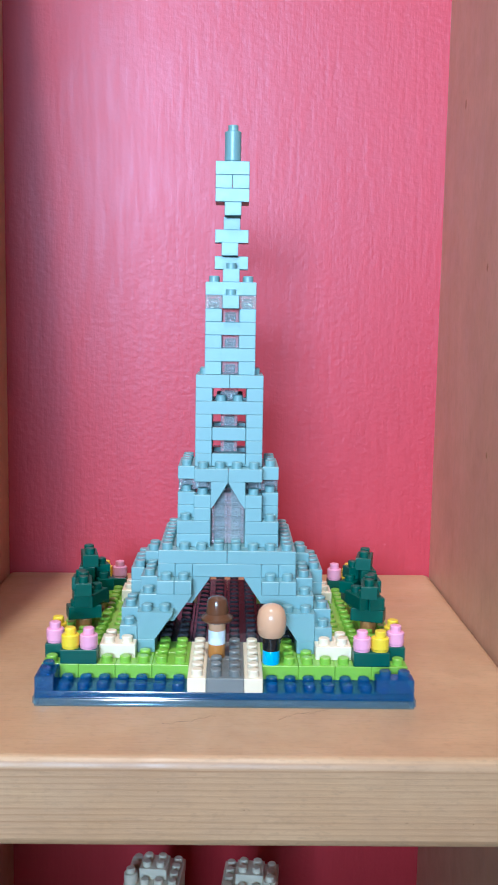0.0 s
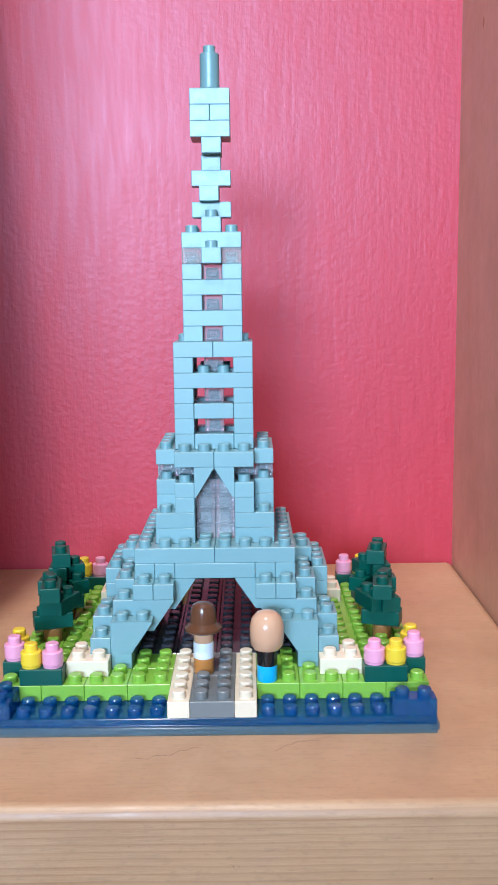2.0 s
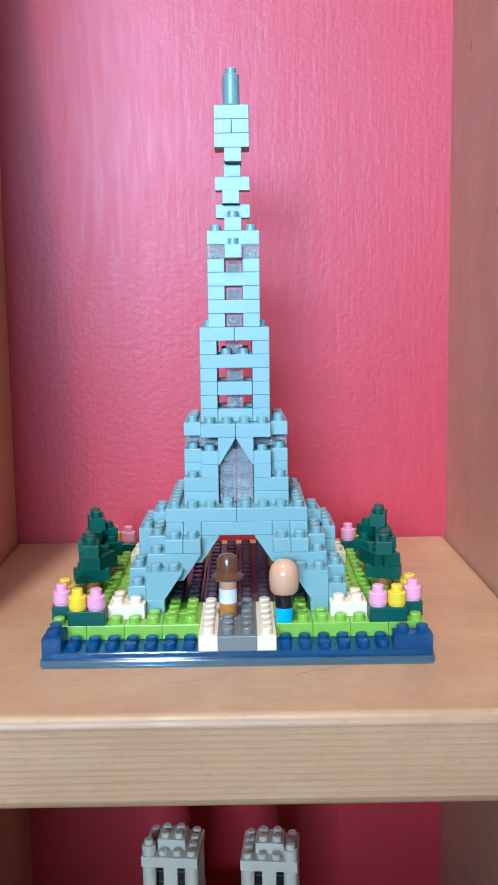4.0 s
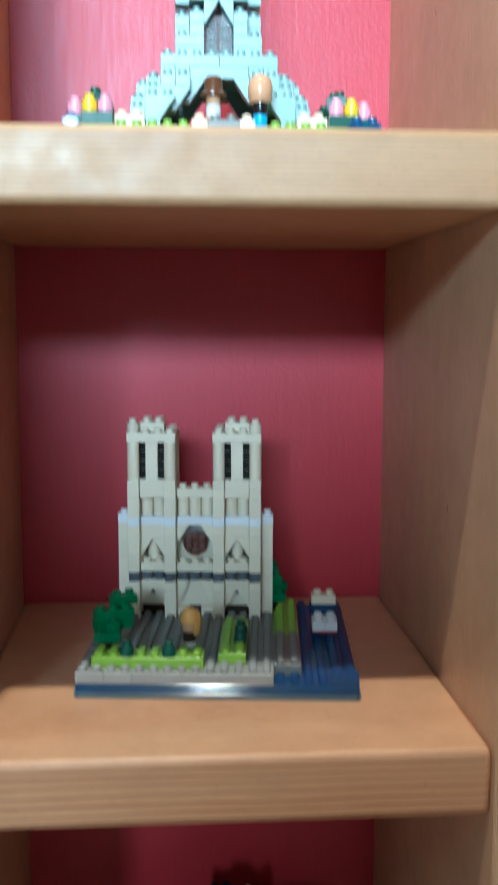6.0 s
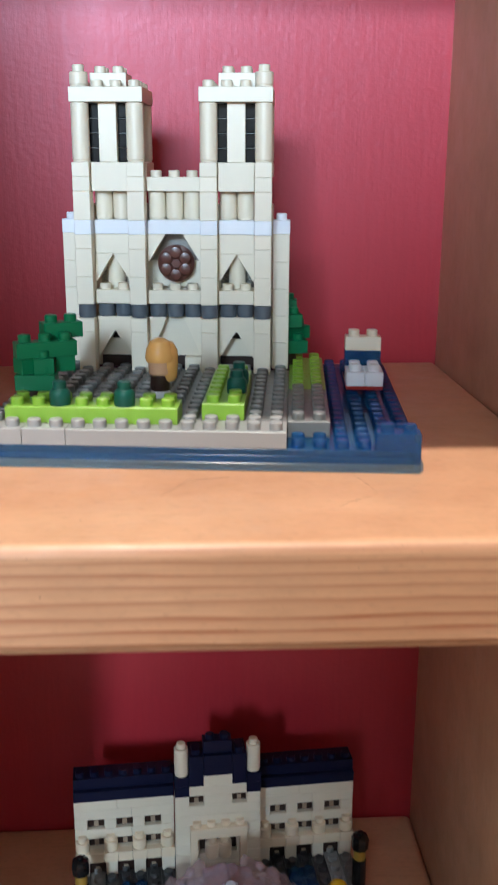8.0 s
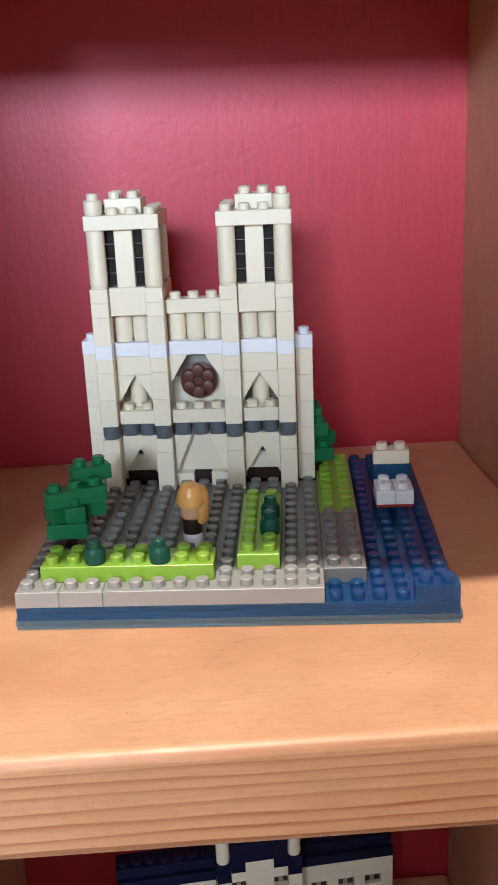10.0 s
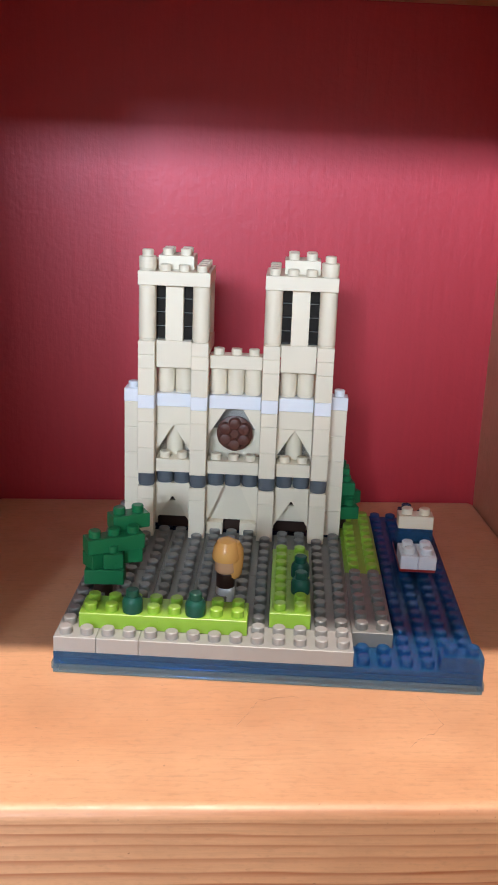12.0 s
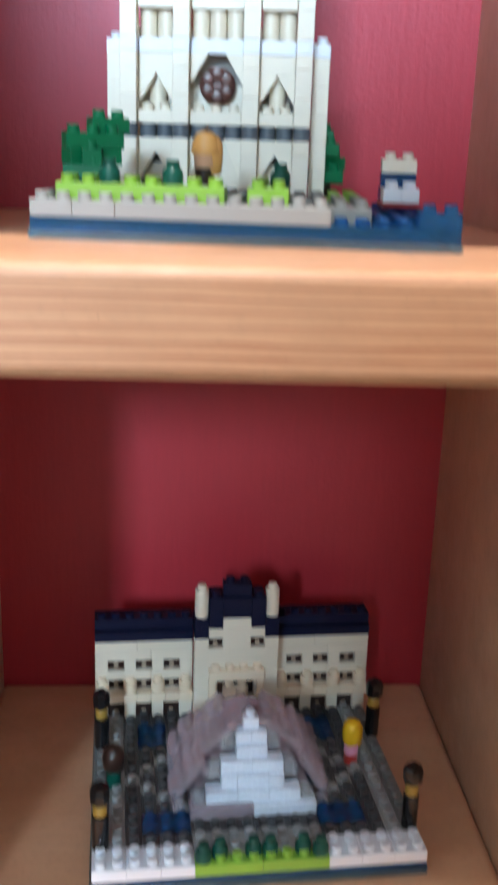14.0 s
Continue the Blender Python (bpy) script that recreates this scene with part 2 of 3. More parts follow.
# ---- room shell and light blocker ----
shell = {
    "wall_behind_shelves": box(-1.9, 1.9, 0.16, 0.26, -1.1, 1.3),
    "wall_left": box(-2.0, -1.9, WALL_Y - 0.1, 0.26, -1.1, 1.3),
    "wall_right": box(1.9, 2.0, WALL_Y - 0.1, 0.26, -1.1, 1.3),
    "wall_window_below": box(-1.9, 1.9, WALL_Y - 0.1, WALL_Y, -1.1, WIN[2]),
    "wall_window_above": box(-1.9, 1.9, WALL_Y - 0.1, WALL_Y, WIN[3], 1.3),
    "wall_window_left": box(-1.9, WIN[0], WALL_Y - 0.1, WALL_Y, WIN[2], WIN[3]),
    "wall_window_right": box(WIN[1], 1.9, WALL_Y - 0.1, WALL_Y, WIN[2], WIN[3]),
    # Unseen slab added to keep window light off the lower shelves.
    "light_blocker": box(-0.245, 1.9, -0.88, -0.80, -1.1, 0.159),
    "ceiling": box(-2.0, 2.0, WALL_Y - 0.1, 0.26, 1.3, 1.4),
}
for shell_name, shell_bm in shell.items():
    tagged(mesh_object(shell_name, shell_bm, PLASTER), "plain white painted plaster of the room shell and light blocker", "wall", kind="structure")
tagged(mesh_object("floor", box(-2.0, 2.0, WALL_Y - 0.1, 0.26, -1.2, -1.1), FLOOR_WOOD), "plain brown wooden floor", "floor", kind="structure")

# ---- bookcase ----
Z1, Z2, Z3, THICK = 0.0, -0.1494, -0.2984, 0.0178
case = tagged(new("bookcase"), "varnished pine bookcase with crimson painted back panel", "bookcase")
part("back_panel", slab([(-0.0885, 0.1101), (0.0850, 0.1131), (0.0850, 0.1191), (-0.0885, 0.1161)], -1.09, 0.30), RED_PAINT, case, "brushed crimson painted back panel")
BOARD = part("side_board", slab([(0.0660, -0.0285), (0.0843, -0.0285), (0.0840, 0.1300), (0.0656, 0.1300)], -1.09, 0.30, 0.0014), BOARD_WOOD, case, "upright pine side board")
part("side_board", slab([(-0.0876, -0.0285), (-0.0684, -0.0285), (-0.0702, 0.1250), (-0.0885, 0.1250)], -1.09, 0.30, 0.0014), BOARD_WOOD, case, "upright pine side board")
SHELVES = {}
for z, front, pine in ((Z1, -0.0250, FINE_PINE), (Z2, -0.0255, BOLD_PINE), (Z3, -0.0255, BOLD_PINE)):
    plan = [(-0.0686, front), (0.0660, front), (0.0655, 0.1126), (-0.0702, 0.1102)]
    SHELVES[z] = part("shelf", slab(plan, z - THICK, z, 0.0020, 4), pine, case, "pine shelf board with rounded front edge")


def crack(z, x0, y0, x1, y1, seed, width=0.00019):
    """A hair-thin wandering crack in the varnish of a shelf."""
    dice, bm, steps = random.Random(seed), bmesh.new(), 26
    line, side = [], 0.0
    for i in range(steps + 1):
        k = i / steps
        side += dice.uniform(-1, 1) * 0.0005 - side * 0.08
        line.append((x0 + (x1 - x0) * k, y0 + (y1 - y0) * k + side * math.sin(math.pi * k) ** 0.5))
    rows = []
    for i, (x, y) in enumerate(line):
        w = width * (0.35 + 0.65 * math.sin(math.pi * i / steps)) * dice.uniform(0.5, 1.2)
        rows.append([bm.verts.new((x, y - w, z - 0.0001)), bm.verts.new((x, y, z + 0.00003)), bm.verts.new((x, y + w, z - 0.0001))])
    for a, b in zip(rows, rows[1:]):
        bm.faces.new((a[0], b[0], b[1], a[1]))
        bm.faces.new((a[1], b[1], b[2], a[2]))
    part("crack", bm, UMBER, SHELVES[z], "thin dark crack")


# ---- toy bricks ----
P, H, STUD_R, STUD_H, BASE_H = 0.004, 0.0031, 0.00125, 0.00145, 0.0030
GAP, CHAMFER = 0.00003, 0.00011
meshes = {}


def chamfered(v, f, x0, x1, y0, y1, z0, z1, c=CHAMFER):
    """Adds a box with chamfered edges to the vertex and face lists."""
    lo, hi = (x0, y0, z0), (x1, y1, z1)
    index = {}
    for sx in (0, 1):
        for sy in (0, 1):
            for sz in (0, 1):
                s = (sx, sy, sz)
                for flat in range(3):
                    p = [(hi[a] if s[a] else lo[a]) if a == flat else (hi[a] - c if s[a] else lo[a] + c) for a in range(3)]
                    index[s, flat] = len(v)
                    v.append(tuple(p))
    for flat in range(3):
        a, b = (flat + 1) % 3, (flat + 2) % 3
        for side in (0, 1):
            loop = []
            for u, w in ((0, 0), (1, 0), (1, 1), (0, 1)):
                s = [0, 0, 0]
                s[flat], s[a], s[b] = side, u, w
                loop.append(index[tuple(s), flat])
            f.append(loop if side else loop[::-1])
    for axis in range(3):
        a, b = (axis + 1) % 3, (axis + 2) % 3
        for u in (0, 1):
            for w in (0, 1):
                s0, s1 = [0, 0, 0], [0, 0, 0]
                s0[a], s0[b], s1[a], s1[b], s1[axis] = u, w, u, w, 1
                s0, s1 = tuple(s0), tuple(s1)
                loop = [index[s0, a], index[s1, a], index[s1, b], index[s0, b]]
                f.append(loop if u != w else loop[::-1])
    for s in [(i, j, k) for i in (0, 1) for j in (0, 1) for k in (0, 1)]:
        loop = [index[s, 0], index[s, 1], index[s, 2]]
        f.append(loop if sum(s) % 2 else loop[::-1])


def lathe(v, f, cx, cy, rings, sides=14):
    """Adds a turned solid: rings of (radius, z) from the bottom up."""
    start = len(v)
    for r, z in rings:
        for i in range(sides):
            a = 2 * math.pi * (i + 0.5) / sides
            v.append((cx + r * math.cos(a), cy + r * math.sin(a), z))
    for k in range(len(rings) - 1):
        for i in range(sides):
            j = (i + 1) % sides
            o = start + k * sides
            f.append([o + i, o + j, o + sides + j, o + sides + i])
    f.append([start + i for i in range(sides)][::-1])
    f.append([start + (len(rings) - 1) * sides + i for i in range(sides)])


def stud(v, f, cx, cy, z):
    lathe(v, f, cx, cy, [(STUD_R, z - 0.0001), (STUD_R, z + STUD_H - 0.00018), (STUD_R - 0.00018, z + STUD_H)], 12)


def finish(key, v, f, mats, slots=None):
    me = bpy.data.meshes.new(key)
    me.from_pydata(v, [], f)
    for one in mats:
        me.materials.append(one)
    me.polygons.foreach_set("use_smooth", [True] * len(f))
    if slots:
        me.polygons.foreach_set("material_index", slots)
    me.update()
    me.set_sharp_from_angle(angle=radians(32))
    return me


def brick_mesh(w, d, h, mat, studs=True):
    key = ("brick", w, d, h, mat.name, studs)
    if key not in meshes:
        v, f = [], []
        chamfered(v, f, GAP, w * P - GAP, GAP, d * P - GAP, 0.00001, h * H - 0.00001)
        if mat is CLEAR:
            # moulded hollow: one cell under each stud
            for i in range(max(1, int(w + 0.01))):
                for j in range(max(1, int(d + 0.01))):
                    hole = []
                    chamfered(v, hole, i * P + 0.0007, (i + 1) * min(P, w * P) - 0.0007, j * P + 0.0007, (j + 1) * min(P, d * P) - 0.0007, 0.0004, h * H - 0.0008, 0.0003)
                    f += [loop[::-1] for loop in hole]
        if studs:
            for i in range(int(w + 0.01)):
                for j in range(int(d + 0.01)):
                    stud(v, f, (i + 0.5) * P, (j + 0.5) * P, h * H)
        meshes[key] = finish("brick", v, f, [mat])
    return meshes[key]


def round_mesh(mat, h=1, cone=False, top=True):
    key = ("round", mat.name, h, cone, top)
    if key not in meshes:
        v, f = [], []
        r = 0.00196
        rings = [(r * 0.93, 0.00003), (r * 0.93, 0.0004), (r, 0.0006), (r, h * H - 0.0002), (r - 0.0002, h * H - 0.00002)]
        if cone:
            rings = [(r * 0.96, 0.00003), (r, 0.0006), (r, 0.0021), (r * 0.93, 0.0026), (r * 0.74, h * H)]
        lathe(v, f, P / 2, P / 2, rings, 20)
        if top:
            stud(v, f, P / 2, P / 2, h * H)
        meshes[key] = finish("round_brick", v, f, [mat])
    return meshes[key]


def prism_mesh(profile, d, mat, tops=(), axis="y"):
    """A sloped brick: a profile of (stud, layer) pairs in the front plane, d studs deep; tops: (stud, layer) of its studs."""
    key = ("prism", tuple(profile), d, mat.name, tuple(tops), axis)
    if key not in meshes:
        n = len(profile)
        v = [(x * P, GAP, z * H) for x, z in profile] + [(x * P, d * P - GAP, z * H) for x, z in profile]
        f = [list(range(n)), [n + i for i in range(n)][::-1]]
        f += [[(i + 1) % n, i, n + i, n + (i + 1) % n] for i in range(n)]
        for x, z in tops:
            for j in range(int(d)):
                stud(v, f, (x + 0.5) * P, (j + 0.5) * P, z * H)
        if axis == "x":
            v = [(y, x, z) for x, y, z in v]
            f = [loop[::-1] for loop in f]
        meshes[key] = finish("slope_brick", v, f, [mat])
    return meshes[key]


def put(parent, name, me, x, y, k, turn=0, label=""):
    """Sets a brick at stud x, stud y, layer k above the base plate of its model."""
    ob = new(name, me)
    ob.parent = parent
    ob.location = (x * P, y * P, BASE_H + k * H)
    ob.rotation_euler = (0, 0, radians(turn))
    return tagged(ob, label)


def brick(parent, mat, x0, x1, y0, y1, k, h=1, studs=True, name="brick"):
    return put(parent, name, brick_mesh(x1 - x0, y1 - y0, h, mat, studs), x0, y0, k)


def rod(parent, mat, x, y, k, h=1, cone=False, name="round_brick", top=True):
    return put(parent, name, round_mesh(mat, h, cone, top), x, y, k)


def base_plate(parent, w, d, foot=0.0):
    """A clear blue plate: a thin top with studs, a hollow skirt under it, and a lip round the foot of the skirt."""
    v, f = [], []
    W, D, t = w * P, d * P, 0.0007
    lip, rise = 0.0006, 0.0015 - foot
    chamfered(v, f, 0, W, 0, D, BASE_H - 0.0012, BASE_H)
    for x0, x1, y0, y1 in ((0, W, 0, t), (0, W, D - t, D), (0, t, t, D - t), (W - t, W, t, D - t)):
        chamfered(v, f, x0, x1, y0, y1, rise, BASE_H - 0.0012)
    top_faces = len(f)
    for x0, x1, y0, y1, e in ((0, W, 0, t, (0, 0, 1, 0)), (0, W, D - t, D, (0, 0, 0, 1)), (0, t, t, D - t, (1, 0, 0, 0)), (W - t, W, t, D - t, (0, 1, 0, 0))):
        chamfered(v, f, x0 - lip * e[0], x1 + lip * e[1], y0 - lip * e[2], y1 + lip * e[3], -foot, rise)
    rim_faces = len(f)
    for i in range(w):
        for j in range(d):
            stud(v, f, (i + 0.5) * P, (j + 0.5) * P, BASE_H)
    slots = [1 if top_faces <= i < rim_faces else 0 for i in range(len(f))]
    ob = new("base_plate", finish("base_plate", v, f, [BLUE_CLEAR, BLUE_THIN_LIT], slots))
    ob.parent = parent
    return tagged(ob, "clear blue studded base plate")


def toy_tree(parent, mat, x, y, k, plan, trunk):
    """A trunk with crossed bricks on it. plan: (dx, dy, w, d, layer, turn)."""
    t = put(parent, "tree", round_mesh(trunk, 1, False, True), x, y, k, 0, "little tree of stacked green bricks")
    for dx, dy, w, d, layer, turn in plan:
        ob = new("leaf_brick", brick_mesh(w, d, 1, mat))
        ob.parent = t
        c, s = math.cos(radians(turn)), math.sin(radians(turn))
        cx, cy = (0.5 + dx) * P, (0.5 + dy) * P
        ob.location = (cx - (c * w - s * d) * P / 2, cy - (s * w + c * d) * P / 2, layer * H)
        ob.rotation_euler = (0, 0, radians(turn))
    return t


# ---- tower model ----
tower = tagged(new("toy_tower"), "blue-grey toy brick lattice tower on a small lawn", "toy model")
tower.location = (-10 * P, 0, Z1)
base_plate(tower, 20, 20)
for x in (0, 2, 4, 14, 16, 18):
    for y in (2, 6, 10, 14):
        brick(tower, LIME, x, x + 2, y, y + 4, 0, name="lawn_brick")
for x in (6, 12):
    brick(tower, LIME, x, x + 2, 2, 4, 0, name="lawn_brick")
    brick(tower, LIME, x, x + 2, 4, 6, 0, name="lawn_brick")
    brick(tower, LIME, x, x + 2, 14, 18, 0, name="lawn_brick")
for x in (8, 11):
    brick(tower, BEIGE, x, x + 1, 0, 6, 0, name="path_edging")
brick(tower, STONE, 9, 11, 0, 3, 0, name="path_brick")
brick(tower, STONE, 9, 11, 3, 6, 0, name="path_brick")
for x in (6, 8, 10, 12):
    for y in (6, 10):
        brick(tower, SMOKE, x, x + 2, y, y + 4, 0, name="clear_brick")
for x in (8, 10):
    brick(tower, SMOKE, x, x + 2, 14, 20, 0, name="clear_brick")
# clear corner blocks
brick(tower, BLUE_CLEAR, 0, 1, 0, 2, 0, name="clear_brick")
brick(tower, BLUE_CLEAR, 18, 20, 0, 1, 0, name="clear_brick")
brick(tower, BLUE_CLEAR, 0, 2, 19, 20, 0, name="clear_brick")
brick(tower, BLUE_CLEAR, 19, 20, 18, 20, 0, name="clear_brick")


def mirrored(x0, x1, flip):
    return (20 - x1, 20 - x0) if flip else (x0, x1)


for fx in (False, True):
    for fy in (False, True):
        def leg(x0, x1, y0, y1, k, h=1, studs=True):
            a, b = mirrored(x0, x1, fx)
            c, d = mirrored(y0, y1, fy)
            brick(tower, GREY, a, b, c, d, k, h, studs)

        def leg_slope(x0, y0, k, d=1):
            # two studs wide at the top, one at the foot, its inner side slanting
            prof = [(0.01, 0), (0.99, 0), (1.99, 1.9), (1.99, 2), (0.01, 2)]
            if fx:
                prof = [(2 - x, z) for x, z in prof][::-1]
            a, b = mirrored(x0, x0 + 2, fx)
            c, e = mirrored(y0, y0 + d, fy)
            put(tower, "slope_brick", prism_mesh(prof, d, GREY, ((0, 2), (1, 2))), a, c, k)

        leg(5, 6, 4, 5, 1)
        leg_slope(5, 4, 2)
        leg(4, 5, 4, 5, 1, 2)
        leg(4, 5, 5, 7, 1)
        leg(4, 5, 5, 7, 2)
        leg(4, 5, 5, 7, 3)
        leg(5, 6, 5, 7, 1)
        leg(5, 6, 5, 7, 2)
        leg(5, 7, 5, 7, 3)
        leg(5, 7, 5, 6, 4)
        leg(6, 7, 5, 6, 5)
        leg(5, 7, 6, 8, 4)
        leg(5, 6, 6, 8, 5)
        leg(6, 7, 6, 8, 5)
        leg_slope(6, 5, 3)
        leg(7, 8, 5, 6, 5)
        leg_slope(7, 6, 4)
        leg(6, 7, 6, 8, 6)
        leg(7, 8, 6, 7, 6)
        for k in (3, 4, 5):
            leg(4.25, 5.25, 8, 10, k)
        leg(5, 6, 8, 9, 5)
        leg(5, 6, 9, 10, 6)
        leg(5, 6, 9, 10, 5)
        # second tier
        leg(7, 9, 7, 8, 8)
        leg(7, 9, 7, 8, 9)
        leg(7, 8, 8, 10, 8)
        leg(7, 8, 8, 10, 9)
        leg(8, 9, 7, 8, 10)
        leg(8, 9, 7, 8, 11)
        leg(7, 8, 8, 9, 10)
        leg(7, 8, 8, 9, 11)
        brick(tower, CLEAR, *mirrored(7, 9, fx), *mirrored(9, 10, fy), 12, name="clear_brick")
        leg(7, 8, 8, 10, 13)
        tri = [(0.0, 0), (0.06, 0), (0.98, 1.94), (0.98, 2), (0.0, 2)]
        if fx:
            tri = [(1 - x, z) for x, z in tri][::-1]
        put(tower, "slope_brick", prism_mesh(tri, 1, GREY), 10 if fx else 9, 12 if fy else 7, 11)
        # corner posts of the upper tiers
        for k in range(14, 21):
            if k not in (18, 20):
                leg(8, 9, 8, 9, k)
        for k in (21, 23, 25):
            leg(8.5, 9.5, 8.5, 9.5, k)
        brick(tower, CLEAR, *mirrored(8.5, 9.5, fx), *mirrored(8.5, 9.5, fy), 26, name="clear_brick")

for flip in (False, True):
    c, d = mirrored(6, 7, flip)
    brick(tower, GREY, 8, 12, c, d, 6)
    brick(tower, GREY, 6, 10, c, d, 7)
    brick(tower, GREY, 10, 14, c, d, 7)
    a, b = mirrored(6, 7, flip)
    for y in (7, 10):
        brick(tower, GREY, a, b, y, y + 3, 7)
    c, d = mirrored(7, 9, flip)
    for x in (7, 10):
        brick(tower, GREY, x, x + 3, c, d, 7)
    # deck of the second tier
    c, d = mirrored(7, 8, flip)
    brick(tower, GREY, 8, 10, c, d, 13)
    brick(tower, GREY, 10, 12, c, d, 13)
    # lattice sides of the third tier
    c, d = mirrored(8, 9, flip)
    for k in (14, 16):
        brick(tower, GREY, 9, 11, c, d, k, studs=False)
        brick(tower, GREY, c, d, 9, 11, k, studs=False)
    brick(tower, GREY, 8, 12, c, d, 18)
    brick(tower, GREY, 8, 10, c, d, 20, studs=False)
    brick(tower, GREY, 10, 12, c, d, 20, studs=False)
    for k in (18, 20):
        brick(tower, GREY, c, d, 9, 11, k)
    c, d = mirrored(8.5, 9.5, flip)
    for k in (22, 24, 27):
        brick(tower, GREY, 8.5, 11.5, c, d, k, studs=k == 27)
brick(tower, GREY, 8, 12, 9.5, 10.5, 12)
for k in range(8, 12):
    brick(tower, CLEAR, 9, 10, 8, 10, k, name="clear_brick")
    brick(tower, CLEAR, 10, 11, 8, 10, k, name="clear_brick")
    brick(tower, CLEAR, 9, 11, 10, 12, k, name="clear_brick")
for k in range(14, 20):
    brick(tower, CLEAR, 9.5, 10.5, 9, 11, k, name="clear_brick")
for k in range(21, 26):
    brick(tower, CLEAR, 9.5, 10.5, 9, 11, k, name="clear_brick")
    if k in (22, 24):
        for x in (8.5, 10.5):
            brick(tower, GREY, x, x + 1, 9.5, 10.5, k)
brick(tower, GREY, 9.5, 10.5, 8, 10, 26)
brick(tower, GREY, 8.5, 11.5, 9.5, 10.5, 27)
# spire
brick(tower, GREY, 9.5, 10.5, 8.6, 10.6, 28)
brick(tower, GREY, 9, 11, 9.5, 10.5, 29, studs=False)
brick(tower, GREY, 9.4, 10.4, 9, 11, 30, studs=False)
brick(tower, GREY, 9, 11, 9.5, 10.5, 31, studs=False)
brick(tower, GREY, 9.5, 10.5, 9.7, 10.7, 32, studs=False)
brick(tower, GREY, 9.55, 10.55, 9, 11, 33)
brick(tower, GREY, 9, 11, 9, 11, 34)
brick(tower, GREY, 9, 10, 9, 11, 35)
brick(tower, GREY, 10, 11, 9, 11, 35)
brick(tower, GREY, 9, 11, 9, 11, 36, studs=False)
rod(tower, GREY, 9.5, 9.5, 37, 2.35)
# flower beds, white garden blocks, trees
for flip in (False, True):
    def bed(x0, x1, y0, y1, k, mat, name):
        brick(tower, mat, *mirrored(x0, x1, flip), y0, y1, k, name=name)

    def bloom(x, y, mat):
        rod(tower, mat, *mirrored(x, x + 1, flip)[:1], y, 2, name="flower")
    bed(1, 3, 2, 3, 1, HEDGE, "flower_bed")
    bed(0, 1, 3, 5, 1, HEDGE, "flower_bed")
    bloom(1, 2, YELLOW)
    bloom(2, 2, PINK)
    bloom(0, 3, PINK)
    bloom(0, 4, YELLOW)
    bed(1, 3, 17, 18, 1, HEDGE, "flower_bed")
    bloom(2, 17, PINK)
    bloom(1, 17, YELLOW)
    bed(0, 1, 15, 17, 1, HEDGE, "flower_bed")
    bloom(0, 16, PINK)
    bloom(0, 15, YELLOW)
    bed(3, 5, 3, 4, 1, BEIGE, "garden_block")
    bed(3, 4, 4, 5, 1, BEIGE, "garden_block")
    bed(3, 4, 14, 16, 1, BEIGE, "garden_block")
    tx = 18.1 if flip else 0.9
    sg = -1 if flip else 1
    toy_tree(tower, HEDGE, tx, 7.6, 1, [(0, 0, 2, 1, 1, 18 * sg), (-0.2 * sg, 0.2, 1, 2, 2, 12), (0.5 * sg, 0.3, 1, 2, 2.0, -20 * sg),
                                       (0, -0.1, 1, 2, 3, 8 * sg), (-0.3 * sg, 0.8, 1, 1, 3, 0)], TRUNK)
    toy_tree(tower, HEDGE, tx, 11.4, 1, [(0, 0, 2, 2, 1, 10), (0.5 * sg, 0, 1, 2, 2, 30 * sg), (-0.4 * sg, 0, 1, 2, 2, 8), (0.5 * sg, 0.2, 1, 1, 3, 20),
                                        (-0.3 * sg, 0, 1, 2, 3, 4), (-0.2 * sg, 0, 1, 2, 4, 12 * sg)], TRUNK)


# ---- cathedral model ----
ND = (-0.04131, 0.01495, Z2 + 0.0011, -5.45)
church = tagged(new("toy_cathedral"), "cream toy brick cathedral with two square towers", "toy model")
church.matrix_world = pose(ND[0], ND[1], ND[2], 0, 0, ND[3])
base_plate(church, 20, 20, 0.0010)
# paving, lawns, water
for x0, x1 in ((0, 2), (2, 4), (4, 14)):
    brick(church, PALE, x0, x1, 0, 2, 0, name="paving_brick")
for x in (0, 2, 4, 6, 8, 10, 12):
    for y0, y1 in ((2, 8), (8, 14)):
        brick(church, STONE, x, x + 2, y0, y1, 0, name="paving_brick")
brick(church, STONE, 0, 2, 14, 18, 0, name="paving_brick")
brick(church, STONE, 14, 16, 2, 6, 0, name="paving_brick")
brick(church, STONE, 14, 16, 6, 9, 0, name="paving_brick")
brick(church, LIME, 14, 16, 9, 13, 0, name="lawn_brick")
brick(church, LIME, 14, 16, 13, 18, 0, name="lawn_brick")
brick(church, LIME, 1, 9, 1, 3, 1, name="lawn_brick")
brick(church, LIME, 10, 12, 2, 6, 1, name="lawn_brick")
brick(church, LIME, 10, 12, 6, 10, 1, name="lawn_brick")
brick(church, BLUE_CLEAR, 18, 20, 0, 1, 0, name="clear_brick")
brick(church, BLUE_CLEAR, 18, 19, 18, 20, 0, name="clear_brick")
for x, y in ((3, 1), (6, 1), (11, 4), (11, 6)):
    rod(church, HEDGE, x, y, 2, cone=True, name="shrub")
toy_tree(church, LEAF, 1.0, 4.2, 1, [(0.1, 0, 2, 1, 1, 3), (-0.4, 0.15, 1, 1, 2, 42), (0.45, 0.2, 1, 1, 2, 14), (0.45, 0.55, 3, 1, 3, 27),
                                     (1.25, 1.1, 1, 1, 2, 20), (1.0, 1.75, 2, 1, 4, 30)], UMBER)
